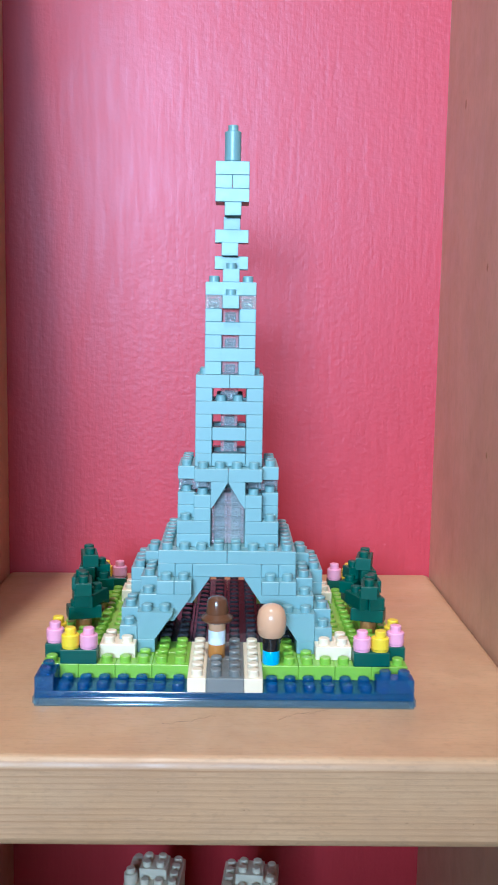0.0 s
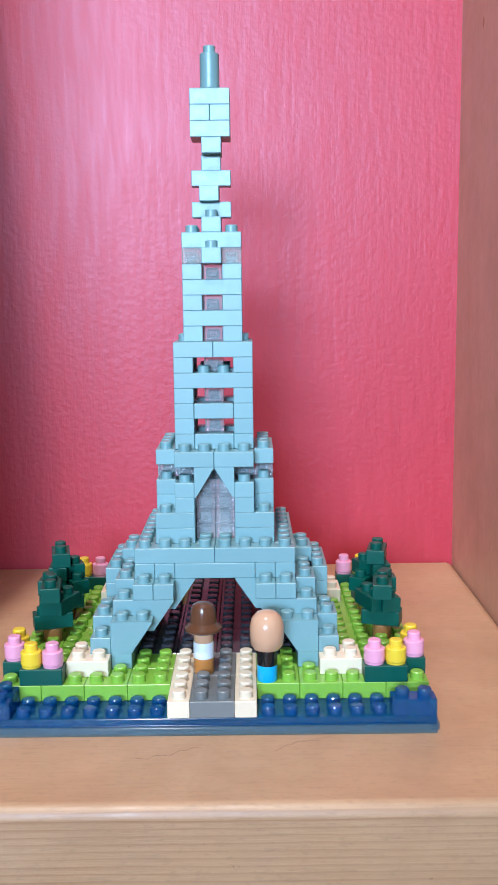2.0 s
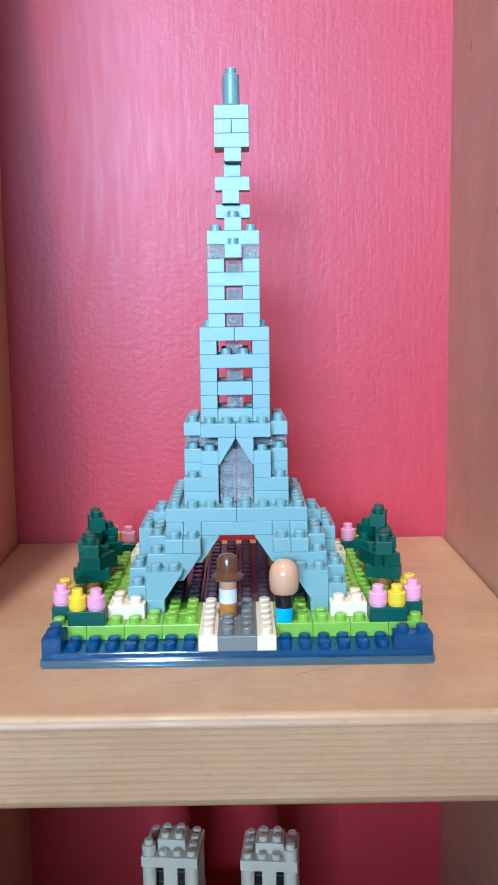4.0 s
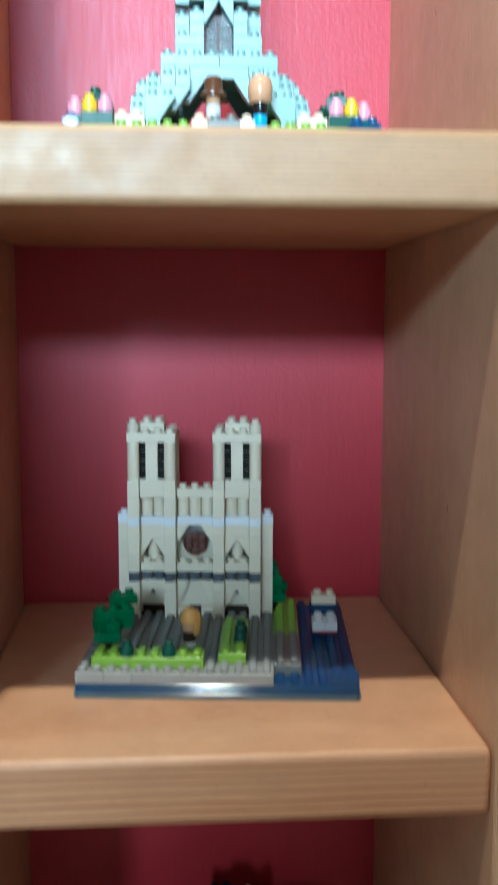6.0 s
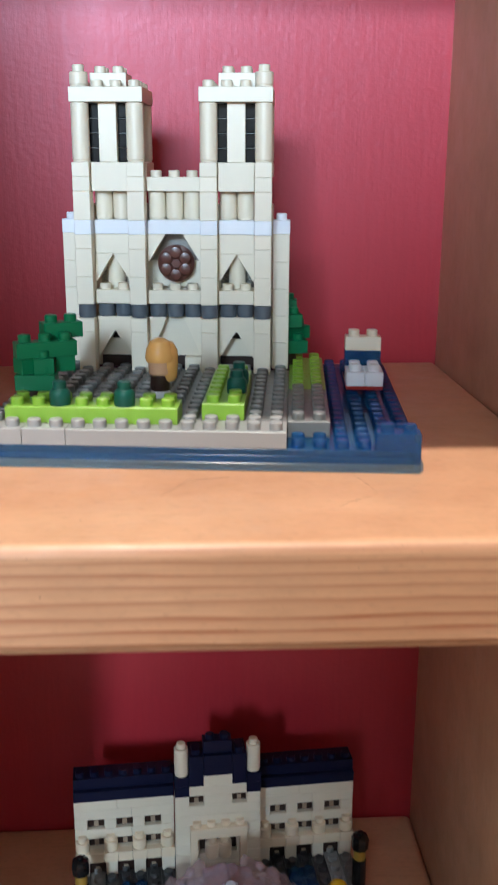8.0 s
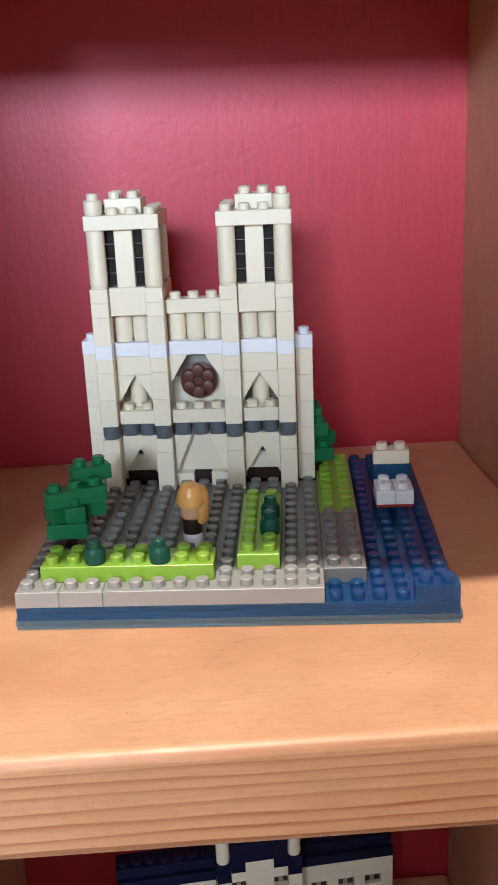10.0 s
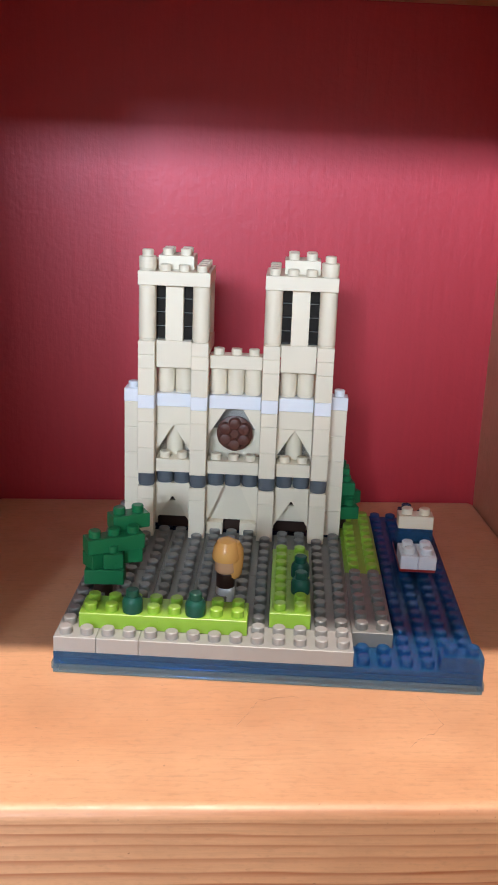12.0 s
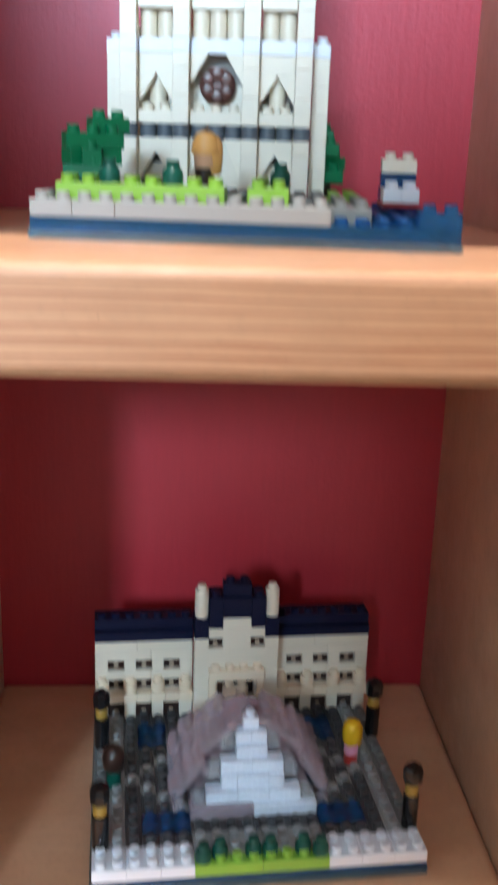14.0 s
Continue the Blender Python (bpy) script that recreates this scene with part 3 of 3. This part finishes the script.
toy_tree(church, LEAF, 13.4, 15.5, 1, [(0, 0, 2, 2, 1, 12), (0.2, 0, 2, 1, 2, 30), (0.2, 0, 1, 2, 3, 10), (0, 0, 1, 1, 4, 0)], UMBER)
# boat
boat = put(church, "boat", brick_mesh(2, 4, 0.3, RED, False), 17.1, 10.0, 0.7, 0, "little toy boat with red hull and white decks")


def boat_brick(mat, x0, x1, y0, y1, k, name="brick"):
    ob = new(name, brick_mesh(x1 - x0, y1 - y0, 1, mat))
    ob.parent = boat
    ob.location = (x0 * P, y0 * P, k * H)


boat_brick(WHITE, 0, 1, -0.2, 1.8, 0.3)
boat_brick(WHITE, 1, 2, -0.2, 1.8, 0.3)
boat_brick(BLUE_CLEAR, 0, 2, 1.8, 3.8, 0.3, "clear_brick")
boat_brick(BLUE_CLEAR, 0, 2, 2, 3, 1.3, "clear_brick")
boat_brick(CREAM, 0, 2, 2, 3, 2.3)
boat_brick(BLUE_CLEAR, 1, 2, 3, 4, 1.6, "clear_brick")
# west front
C0, Y0 = 1.95, 12.8


def cb(mat, x0, x1, y0, y1, k, h=1, studs=False, name="brick"):
    brick(church, mat, C0 + x0, C0 + x1, Y0 + y0, Y0 + y1, k, h, studs, name)


for x in (0, 3, 7, 10):
    cb(CREAM, x + 0.02, x + 0.98, 0, 1, 1, 3)
    cb(CREAM, x + 0.02, x + 0.98, 0, 1, 4)
    rod(church, SLATE, C0 + x, Y0, 5, top=False)
    for k in (6, 8):
        cb(CREAM, x + 0.02, x + 0.98, 0, 1, k, 2)
    cb(CREAM, x + 0.02, x + 0.98, 0, 1, 10)
    cb(WHITE, x + 0.02, x + 0.98, 0, 1, 11)
    cb(CREAM, x + 0.02, x + 0.98, 0, 1, 12, 2)
    cb(CREAM, x + 0.02, x + 0.98, 0, 1, 14)
    cb(CREAM, x + 0.02, x + 0.98, 0, 1, 15, 1)
for x in (-1, 11):
    for k in (1, 3, 5, 7, 9):
        cb(CREAM, x + 0.02, x + 0.98, 1.5, 2.5, k, 2)
    cb(WHITE, x, x + 1, 1.5, 2.5, 11, 1, True)
V_LEFT = [(0.0, 0), (0.04, 0), (0.98, 1.94), (0.98, 2), (0.0, 2)]
V_RIGHT = [(1 - x, z) for x, z in V_LEFT][::-1]
BAY = 0.8
for x in (1, 8):
    cb(UMBER, x, x + 2, BAY + 1.0, BAY + 2.0, 1, 0.9)
    cb(CREAM, x, x + 2, BAY + 0.9, BAY + 2.0, 1.9, 1.3)
    # dark block put in for the shade of the recess under the apex
    cb(UMBER, x, x + 2, BAY + 1.05, BAY + 2.0, 3.2, 0.8)
    for side, prof in ((0, V_LEFT), (1, V_RIGHT)):
        put(church, "slope_brick", prism_mesh(prof, 1, CREAM), C0 + x + side, Y0 + BAY, 2.0)
        put(church, "slope_brick", prism_mesh(prof, 1, CREAM), C0 + x + side, Y0 + BAY, 7.6)
    cb(CREAM, x, x + 2, BAY, BAY + 1, 3.9, 1.1)
    for i in (0, 1):
        rod(church, SLATE, C0 + x + i, Y0 + BAY - 0.1, 5, top=False)
        rod(church, CREAM, C0 + x + i, Y0 + BAY + 0.1, 12, 2, top=False)
    cb(CREAM, x, x + 2, BAY - 0.3, BAY + 1, 6, 1, True)
    rod(church, CREAM, C0 + x + 0.5, Y0 + BAY + 0.6, 7, 3, top=False)
    cb(STONE, x, x + 2, BAY + 1.4, BAY + 2, 7, 3)
    cb(CREAM, x, x + 2, BAY, BAY + 1, 9.6, 1.4)
    cb(WHITE, x, x + 2, BAY - 0.1, BAY + 1, 11)
    cb(CREAM, x, x + 2, BAY + 0.9, BAY + 1.5, 12, 2)
    cb(CREAM, x, x + 2, BAY - 0.4, BAY + 1, 14, 2)
# middle bay with the rose window
cb(UMBER, 4, 7, BAY + 0.8, BAY + 1.6, 1)
cb(CREAM, 4, 5, BAY, BAY + 1, 1)
cb(CREAM, 6, 7, BAY, BAY + 1, 1)
cb(CREAM, 4, 7, BAY + 0.55, BAY + 1.3, 2, 3)
for side, prof, x in ((0, V_LEFT, 4), (1, V_RIGHT, 6)):
    put(church, "slope_brick", prism_mesh([(px, pz * 1.45) for px, pz in prof], 1, CREAM), C0 + x, Y0 + BAY - 0.1, 2.1)
    put(church, "slope_brick", prism_mesh(prof, 1, CREAM), C0 + x, Y0 + BAY - 0.1, 9)
for x in (4, 5, 6):
    rod(church, SLATE, C0 + x, Y0 + BAY - 0.2, 5, top=False)
    rod(church, CREAM, C0 + x, Y0 + BAY + 0.1, 12, 2, top=False)
cb(CREAM, 4, 7, BAY - 0.3, BAY + 1, 6, 1, True)
cb(CREAM, 4, 7, BAY + 1.3, BAY + 2, 7, 2)
cb(CLEAR, 4, 7, BAY + 1.3, BAY + 2, 9, 2, False, "clear_brick")
cb(WHITE, 4, 7, BAY - 0.1, BAY + 1, 11)
cb(CREAM, 4, 7, BAY + 0.9, BAY + 1.5, 12, 2)
cb(CREAM, 4, 7, BAY - 0.1, BAY + 1, 14, 1, True)


def rose_disc(r, thick, sides=20):
    """A round button facing the front, its face slightly domed."""
    v, f = [], []
    lathe(v, f, 0, 0, [(r * 0.96, 0), (r, 0.0003), (r, thick * 0.6), (r * 0.78, thick), (r * 0.3, thick * 1.12)], sides)
    return finish("rose_window", [(x, -z, y) for x, y, z in v], f, [BROWN_CLEAR])


rose = new("rose_window", rose_disc(0.0042, 0.0010, 24))
rose.parent = church
rose.location = ((C0 + 5.5) * P, (Y0 + BAY + 0.9) * P, BASE_H + 8.85 * H)
tagged(rose, "round dark brown flower-shaped window")
petal = rose_disc(0.00155, 0.0012)
for i in range(6):
    a = math.pi / 6 + i * math.pi / 3
    ob = new("petal", petal)
    ob.parent = rose
    ob.location = (0.0025 * math.cos(a), -0.0008, 0.0025 * math.sin(a))
# nave behind the front
for k in range(1, 13, 2):
    cb(CREAM, 0, 11, 2.2, 5, k, 2, False, "nave_wall")
# towers
for x, corner in ((0, 0), (7, 3)):
    for i, j in ((0, 0), (3, 0), (0, 3), (3, 3)):
        rod(church, CREAM, C0 + x + i, Y0 + j, 16, 4, top=False, name="round_brick")
    for side in (0, 3):
        cb(CREAM, x + 1.5, x + 2.5, side + (0.4 if side == 0 else 0), side + 1, 16, 4)
    for k in range(16, 20):
        cb(BLACK, x + 0.9, x + 3.1, 0.9, 3.1, k, 0.93, False, "window_brick")
        # grey strips stand for the glints at the joints of the black bricks
        cb(STONE, x + 0.92, x + 3.08, 0.86, 3.0, k + 0.94, 0.05, False, "window_bar")
    cb(CREAM, x, x + 4, 1, 4, 15, 1)
    cb(CREAM, x, x + 4, 0, 4, 20, 1, True)
    rod(church, CREAM, C0 + x + corner, Y0, 21)
    cb(CREAM, x + 1, x + 3, 1, 3, 21, 1, True)

# ---- palace model ----
LV = (-0.03182, 0.01583, Z3, 5.08)
palace = tagged(new("toy_palace"), "white toy brick palace with navy roof and clear pyramid", "toy model")
palace.matrix_world = pose(LV[0], LV[1], LV[2], 0, 0, LV[3])
base_plate(palace, 20, 20)
# front: white kerbs and lime hedge
for x in (0, 2, 4, 14, 16, 18):
    brick(palace, WHITE, x, x + 2, 0, 2, 0, name="paving_brick")
for x in (6, 10):
    brick(palace, LIME, x, x + 4, 0, 1, 0, name="lawn_brick")
    brick(palace, PALE, x, x + 4, 1, 2, 0, name="paving_brick")
    brick(palace, PALE, x, x + 4, 2, 3, 0, name="paving_brick")
for x in (6, 7, 9, 10, 12, 13):
    rod(palace, HEDGE, x, 0.0 if x in (6, 13) else 0.3, 1, cone=True, name="shrub")
# court paving
for y in range(2, 18):
    for x in range(0, 20):
        d = abs(x - 9.5)
        if 6 <= x < 14 and 2 <= y < 12:
            continue
        if x in (1, 18):
            mat = PALE
        elif x in (0, 19):
            mat = STONE
        elif (5 < d < 7 and 12 <= y <= 14) or (3.5 < d < 5.4 and 7 <= y <= 9) or (4.4 < d < 7 and 3 <= y <= 4):
            mat = BLUE_CLEAR
        elif abs(d + abs(y - 8) - 7.5) < 0.4 and 2 < y < 13:
            mat = PALE
        else:
            mat = ASH
        brick(palace, mat, x, x + 1, y, y + 1, 0, name="court_brick")
for x in (6, 10):
    brick(palace, ASH, x, x + 4, 3, 4, 0, name="step_brick")
# wings
YW = 16


def pb(mat, x0, x1, y0, y1, k, h=1, studs=False, name="brick"):
    brick(palace, mat, x0, x1, y0, y1, k, h, studs, name)


for x0, wins in ((0, (1, 3, 5)), (13, (14, 16, 18))):
    x1 = x0 + 7
    for k, h in ((8, 1), (7, 1), (5, 1), (3, 1)):
        cut = x0 + 4 if k % 2 else x0 + 3
        pb(CREAM, x0, cut, YW, YW + 1, k, h)
        pb(CREAM, cut, x1, YW, YW + 1, k, h)
    for k, h in ((6, 1), (4, 1), (1, 2)):
        for x in range(x0, x1):
            if x not in wins:
                wide = 0.08
                pb(CREAM, x + (wide if x - 1 in wins else 0), x + 1 - (wide if x + 1 in wins else 0), YW, YW + 1, k, h)
            else:
                pb(UMBER, x - 0.08, x + 1.08, YW + 0.35, YW + 1, k, h, False, "window_brick")
                pb(TAN, x + 0.33, x + 0.67, YW + 0.30, YW + 0.5, k + 0.08, 0.6, False, "window_pane")
    for x in range(x0, x1):
        if x not in wins:
            rod(palace, BEIGE, x, YW - 0.6, 4)
        pb(BEIGE, x, x + 1, YW - 0.6, YW, 3, 1, x in wins)
    pb(NAVY, x0, x1, YW - 0.1, YW + 2, 9, 1)
    pb(NAVY, x0, x1, YW + 0.3, YW + 2, 10, 1, True)
# pavilion
YP = 14.5
for k, h in ((1, 2), (3, 1), (6, 1), (7, 1), (8, 1)):
    pb(CREAM, 7, 13, YP, YP + 1, k, h)
for k in (4, 5):
    pb(CREAM, 7, 8.7, YP, YP + 1, k)
    pb(CREAM, 11.3, 13, YP, YP + 1, k)
pb(UMBER, 8.7, 11.3, YP + 0.4, YP + 1, 4, 2, False, "window_brick")
for x in (9.05, 9.95):
    rod(palace, BEIGE, x, YP - 0.4, 3.6, 1.5, name="post")
v, f = [], []
chamfered(v, f, 0, 4 * P, 0, P, 0, H)
for i in range(4):
    stud(v, f, (i + 0.5) * P, P / 2, H)
put(palace, "brick", finish("brick", v, f, [BEIGE]), 8, YP - 0.55, 6)
for x in (8, 11.45):
    pb(BEIGE, x, x + 0.55, YP - 0.5, YP, 3, 3)
pb(CREAM, 7, 8, YP, YP + 1, 9)
pb(CREAM, 12, 13, YP, YP + 1, 9)
pb(CREAM, 9, 11, YP, YP + 1, 9)
for x in (8, 11):
    pb(UMBER, x, x + 1, YP + 0.4, YP + 1, 9, 1, False, "window_brick")
    pb(TAN, x + 0.34, x + 0.66, YP + 0.32, YP + 0.5, 9.05, 0.5, False, "window_pane")
pb(CREAM, 8, 12, YP, YP + 1, 10)
pb(CREAM, 9, 11, YP, YP + 1, 11)
pb(NAVY, 7, 13, YP + 1, YP + 3, 10, 1)
for x in (7, 12):
    pb(NAVY, x, x + 1, YP, YP + 1, 10, 1, True)
    pb(NAVY, x, x + 1, YP, YP + 1, 11, 1, True)
    rod(palace, CREAM, x, YP, 12, 2.7, name="chimney")
for x in (8, 11):
    pb(NAVY, x, x + 1, YP, YP + 1, 11, 3, True)
pb(NAVY, 9, 11, YP, YP + 2, 12, 2)
pb(NAVY, 8, 12, YP + 0.5, YP + 2, 11, 3)
pb(NAVY, 9, 11, YP + 0.3, YP + 1.3, 14, 1.2, True)
pb(NAVY, 8, 12, YP + 0.5, YP + 1.5, 13, 1, True)
# pyramid
pyramid = put(palace, "pyramid", brick_mesh(8, 8, 1, ROSE, False), 6, 4, 0, 0, "stepped pyramid of pinkish clear and frosted bricks")
for i, (half, k) in enumerate(((4, 1), (3, 2), (2, 3), (2, 4), (1, 5), (1, 6), (0.5, 7))):
    left = -half
    for width in {4: (4, 4), 3: (2, 2, 2), 2: (1, 2, 1) if k == 3 else (2, 2), 1: (2,) if k == 5 else (1, 1)}.get(half, (1,)):
        ob = new("frosted_brick", brick_mesh(width, 1, 1, ROSE if k == 1 and left < 0 else FROST, half < 1))
        ob.parent = pyramid
        ob.location = ((4 + left) * P, (0.1 + (k - 1) * 0.42) * P, k * H)
        left += width


for half, k in ((3, 2), (2, 4), (1, 6)):
    for x in (-half - 0.9, half - 0.1):
        ob = new("clear_brick", brick_mesh(1, 1, 1, CLEAR))
        ob.parent = pyramid
        ob.location = ((4 + x) * P, (0.25 + (k - 1) * 0.42) * P, (k - 0.6) * H)


def hull_slab(x0, z0, x1, z1, y0, y1, taper, side):
    """A thick clear slab between two levels of the pyramid; side: -1 left, 1 right, 0 back."""
    n, v, f = max(2, int(y1 - y0)), [], []
    span = math.hypot((x1 - x0) * P, (z1 - z0) * H)
    chamfered(v, f, 0, span, 0, (y1 - y0) * P, -0.0011, 0.0011)
    for i in range(n):
        for j in range(max(1, int(span / 0.0042))):
            u = (i + 0.5) * (y1 - y0) * P / n
            lathe(v, f, 0.0023 + j * 0.0044, u, [(0.0013, 0.001), (0.0013, 0.0019), (0.0011, 0.0021)], 10)
    tilt = math.atan2((z1 - z0) * H, (x0 - x1) * P)
    out = []
    for x, y, z in v:
        k = x / span
        y = y * (1 - taper * k) + (y1 - y0) * P * taper * k / 2
        px = -x0 * P + x * math.cos(tilt) - z * math.sin(tilt)
        pz = z0 * H + x * math.sin(tilt) + z * math.cos(tilt)
        out.append((px, y0 * P + y, pz))
    if side == 1:
        out, f = [(-x, y, z) for x, y, z in out], [loop[::-1] for loop in f]
    if side == 0:
        out = [(y - (y0 + y1) / 2 * P, -x + 4.2 * P, z) for x, y, z in out]
    ob = new("clear_slab", finish("clear_slab", [(x + 4 * P, y, z) for x, y, z in out], f, [ROSE]))
    ob.parent = pyramid


dice = random.Random(5)
for k, half in enumerate((3.9, 3.6, 3.1, 2.6, 2.0, 1.4)):
    ob = new("clear_brick", brick_mesh(2 * half, 6 - 0.7 * k, 1, ROSE, False))
    ob.parent = pyramid
    ob.location = ((4 - half) * P, (1.2 + 0.42 * k) * P, (1 + k) * H)
LEVELS = ((4.5, 0.2, 4.7, 2.8), (4.7, 2.6, 3.2, 5.3), (3.3, 5.2, 1.3, 7.4))
for side in (-1, 1):
    for lo_x, lo_z, hi_x, hi_z in LEVELS:
        for y in (1.2, 3.2, 5.2) if lo_x > 3.5 else (2.4, 4.3):
            j = [dice.uniform(-0.22, 0.22) for _ in range(4)]
            hull_slab(lo_x + j[0], lo_z + j[1], hi_x + j[2], hi_z + j[3], y, y + 2.1, 0.04, side)
hull_slab(1.5, 7.2, 0.0, 8.0, 2.8, 5.6, 0.2, -1)
hull_slab(1.5, 7.1, 0.0, 7.9, 2.6, 5.4, 0.2, 1)
for lo_x, lo_z, hi_x, hi_z in LEVELS:
    w = 2.0 if lo_x > 4 else 1.6
    for i in (-2, -1, 0, 1):
        j = [dice.uniform(-0.2, 0.2) for _ in range(2)]
        hull_slab(lo_x - 0.6 + j[0], lo_z, hi_x - 0.4 + j[1], hi_z, 4.5 + i * w, 4.5 + (i + 1) * w, 0.08, 0)


# ---- street lamps of the palace ----
def street_lamp(x, y):
    post = put(palace, "street_lamp", round_mesh(BLACK, 3, False, False), x, y, 1, 0, "black toy street lamp with yellow collar")
    for name, mat, z, rings, sides in (
            ("collar", GOLD, 3, [(0.0014, 0), (0.0017, 0.0003), (0.0017, 0.0024), (0.0014, 0.0030)], 16),
            ("lantern", BLACK, 4, [(0.0018, 0), (0.0023, 0.0005), (0.0025, 0.0036), (0.0021, 0.0046), (0.0009, 0.0050), (0.0009, 0.0056), (0.0003, 0.0058)], 8)):
        v, f = [], []
        lathe(v, f, P / 2, P / 2, rings, sides)
        ob = new(name, finish(name, v, f, [mat]))
        ob.parent = post
        ob.location = (0, 0, z * H)


for x, y in ((0, 1.6), (0, 12), (19, 1.9), (19.2, 12)):
    street_lamp(x, y)


# ---- little dolls: each one plain turned mesh ----
def doll(model, x, y, k, sections, label, lock=None):
    """sections: (material, rings of (radius mm, height mm)), bottom up; lock: (material, dx, dy, rings) hair over the back."""
    v, f, mats, slots = [], [], [], []
    solids = [(mat, 0, 0, rings) for mat, rings in sections] + ([lock] if lock else [])
    for mat, dx, dy, rings in solids:
        before = len(f)
        lathe(v, f, dx / 1000, dy / 1000, [(r / 1000, z / 1000) for r, z in rings], 24)
        if mat not in mats:
            mats.append(mat)
        slots += [mats.index(mat)] * (len(f) - before)
    ob = new("toy_figure", finish("toy_figure", v, f, mats, slots))
    at = {tower: (*tower.location, 0), church: ND, palace: LV}[model]
    ob.matrix_world = pose(*at[:3], 0, 0, at[3]) @ Matrix.Translation(((x + 0.5) * P, (y + 0.5) * P, BASE_H + k * H))
    return tagged(ob, label, "toy figure", group="little toy figures")


doll(tower, 9, 3, 1, [(ORANGE, [(1.8, 0), (1.9, 0.3), (1.9, 3.0), (1.8, 3.1)]), (WHITE, [(1.9, 3.1), (1.95, 3.4), (1.95, 6.0), (1.85, 6.2)]),
                      (SKIN, [(1.8, 6.2), (1.9, 6.5), (1.9, 8.6)]),
                      (HAT, [(3.2, 8.3), (3.6, 8.6), (3.6, 9.1), (3.0, 9.6), (2.5, 10.0), (2.35, 12.4), (2.0, 13.3), (1.2, 13.8), (0.3, 13.9)])],
     "toy figure with brown hat and white top")
doll(tower, 12, 2, 1, [(SKY, [(1.8, 0), (1.9, 0.3), (1.9, 3.0), (1.8, 3.1)]), (BLACK, [(1.9, 3.1), (1.95, 3.4), (1.95, 6.4), (1.8, 6.6)]),
                       (SKIN, [(2.5, 6.2), (3.0, 6.9), (3.2, 8.6), (3.2, 10.4), (2.8, 12.0), (1.9, 13.0), (0.8, 13.4), (0.1, 13.45)])],
     "toy figure with tan hair, black top and blue legs")
doll(church, 7.2, 4.4, 1, [(WHITE, [(1.8, 0), (1.9, 0.3), (1.9, 3.0), (1.8, 3.1)]), (UMBER, [(1.9, 3.1), (1.95, 3.4), (1.95, 6.0), (1.8, 6.2)]),
                           (SKIN, [(1.9, 6.2), (2.25, 6.6), (2.3, 9.2)]), (BLOND, [(2.7, 8.9), (2.9, 9.6), (2.6, 11.4), (1.9, 12.8), (0.9, 13.4), (0.1, 13.5)])],
     "toy figure with long blond hair and dark top", (BLOND, 1.0, 0.75, [(1.8, 4.9), (2.2, 5.5), (2.5, 8.4), (2.4, 11.0), (1.6, 12.4), (0.4, 12.9)]))
doll(palace, 16.9, 8.8, 1, [(RED, [(1.8, 0), (1.9, 0.3), (1.9, 3.0), (1.8, 3.1)]), (PINK, [(1.9, 3.1), (1.95, 3.4), (1.95, 6.0), (1.8, 6.2)]),
                            (SUNNY, [(2.2, 6.2), (2.6, 7.2), (2.7, 9.4), (2.5, 11.4), (1.9, 12.6), (0.9, 13.2), (0.1, 13.3)])],
     "toy figure with bright yellow hair and pink top", (SUNNY, 0.9, 0.9, [(1.6, 4.4), (2.0, 5.2), (2.3, 8.0), (2.2, 10.6), (1.4, 12.0)]))
doll(palace, 0.8, 7.5, 1, [(HEDGE, [(1.8, 0), (1.9, 0.3), (1.9, 5.0), (1.8, 5.1)]),
                           (UMBER, [(2.1, 5.0), (2.7, 5.8), (2.9, 7.6), (2.9, 9.4), (2.4, 11.0), (1.5, 12.0), (0.2, 12.4)])],
     "toy figure with dark brown hair and green clothes")

# ---- small knots in the side board ----
def knot(y, z, size):
    v, f = [], []
    lathe(v, f, 0, 0, [(size, -0.0004), (size, 0.00004), (size * 0.6, 0.00012)], 10)
    x = 0.0660 - (y + 0.0285) * (0.0004 / 0.1585)
    ob = new("knot", finish("knot", [(x - c, y + a, z + 1.5 * b) for a, b, c in v], f, [TRUNK]))
    ob.parent = BOARD
    tagged(ob, "small brown knot")


knot(0.0882, 0.1428, 0.0009)
knot(0.0563, 0.0955, 0.0007)
knot(0.0488, 0.0477, 0.0006)
knot(0.0215, -0.0978, 0.0005)

# ---- cracks in the varnish ----
crack(Z2, -0.0077, -0.0037, -0.0034, 0.0048, 1, 0.00014)
crack(Z2, -0.0034, 0.0048, 0.0040, 0.0060, 6, 0.00008)
crack(Z2, 0.0262, 0.0065, 0.0288, -0.0027, 2, 0.00013)
crack(Z2, 0.0288, -0.0027, 0.0215, -0.0095, 3, 0.00011)
crack(Z1, -0.0127, -0.0090, -0.0019, -0.0050, 4)
crack(Z1, 0.0110, -0.0067, 0.0219, -0.0008, 5)
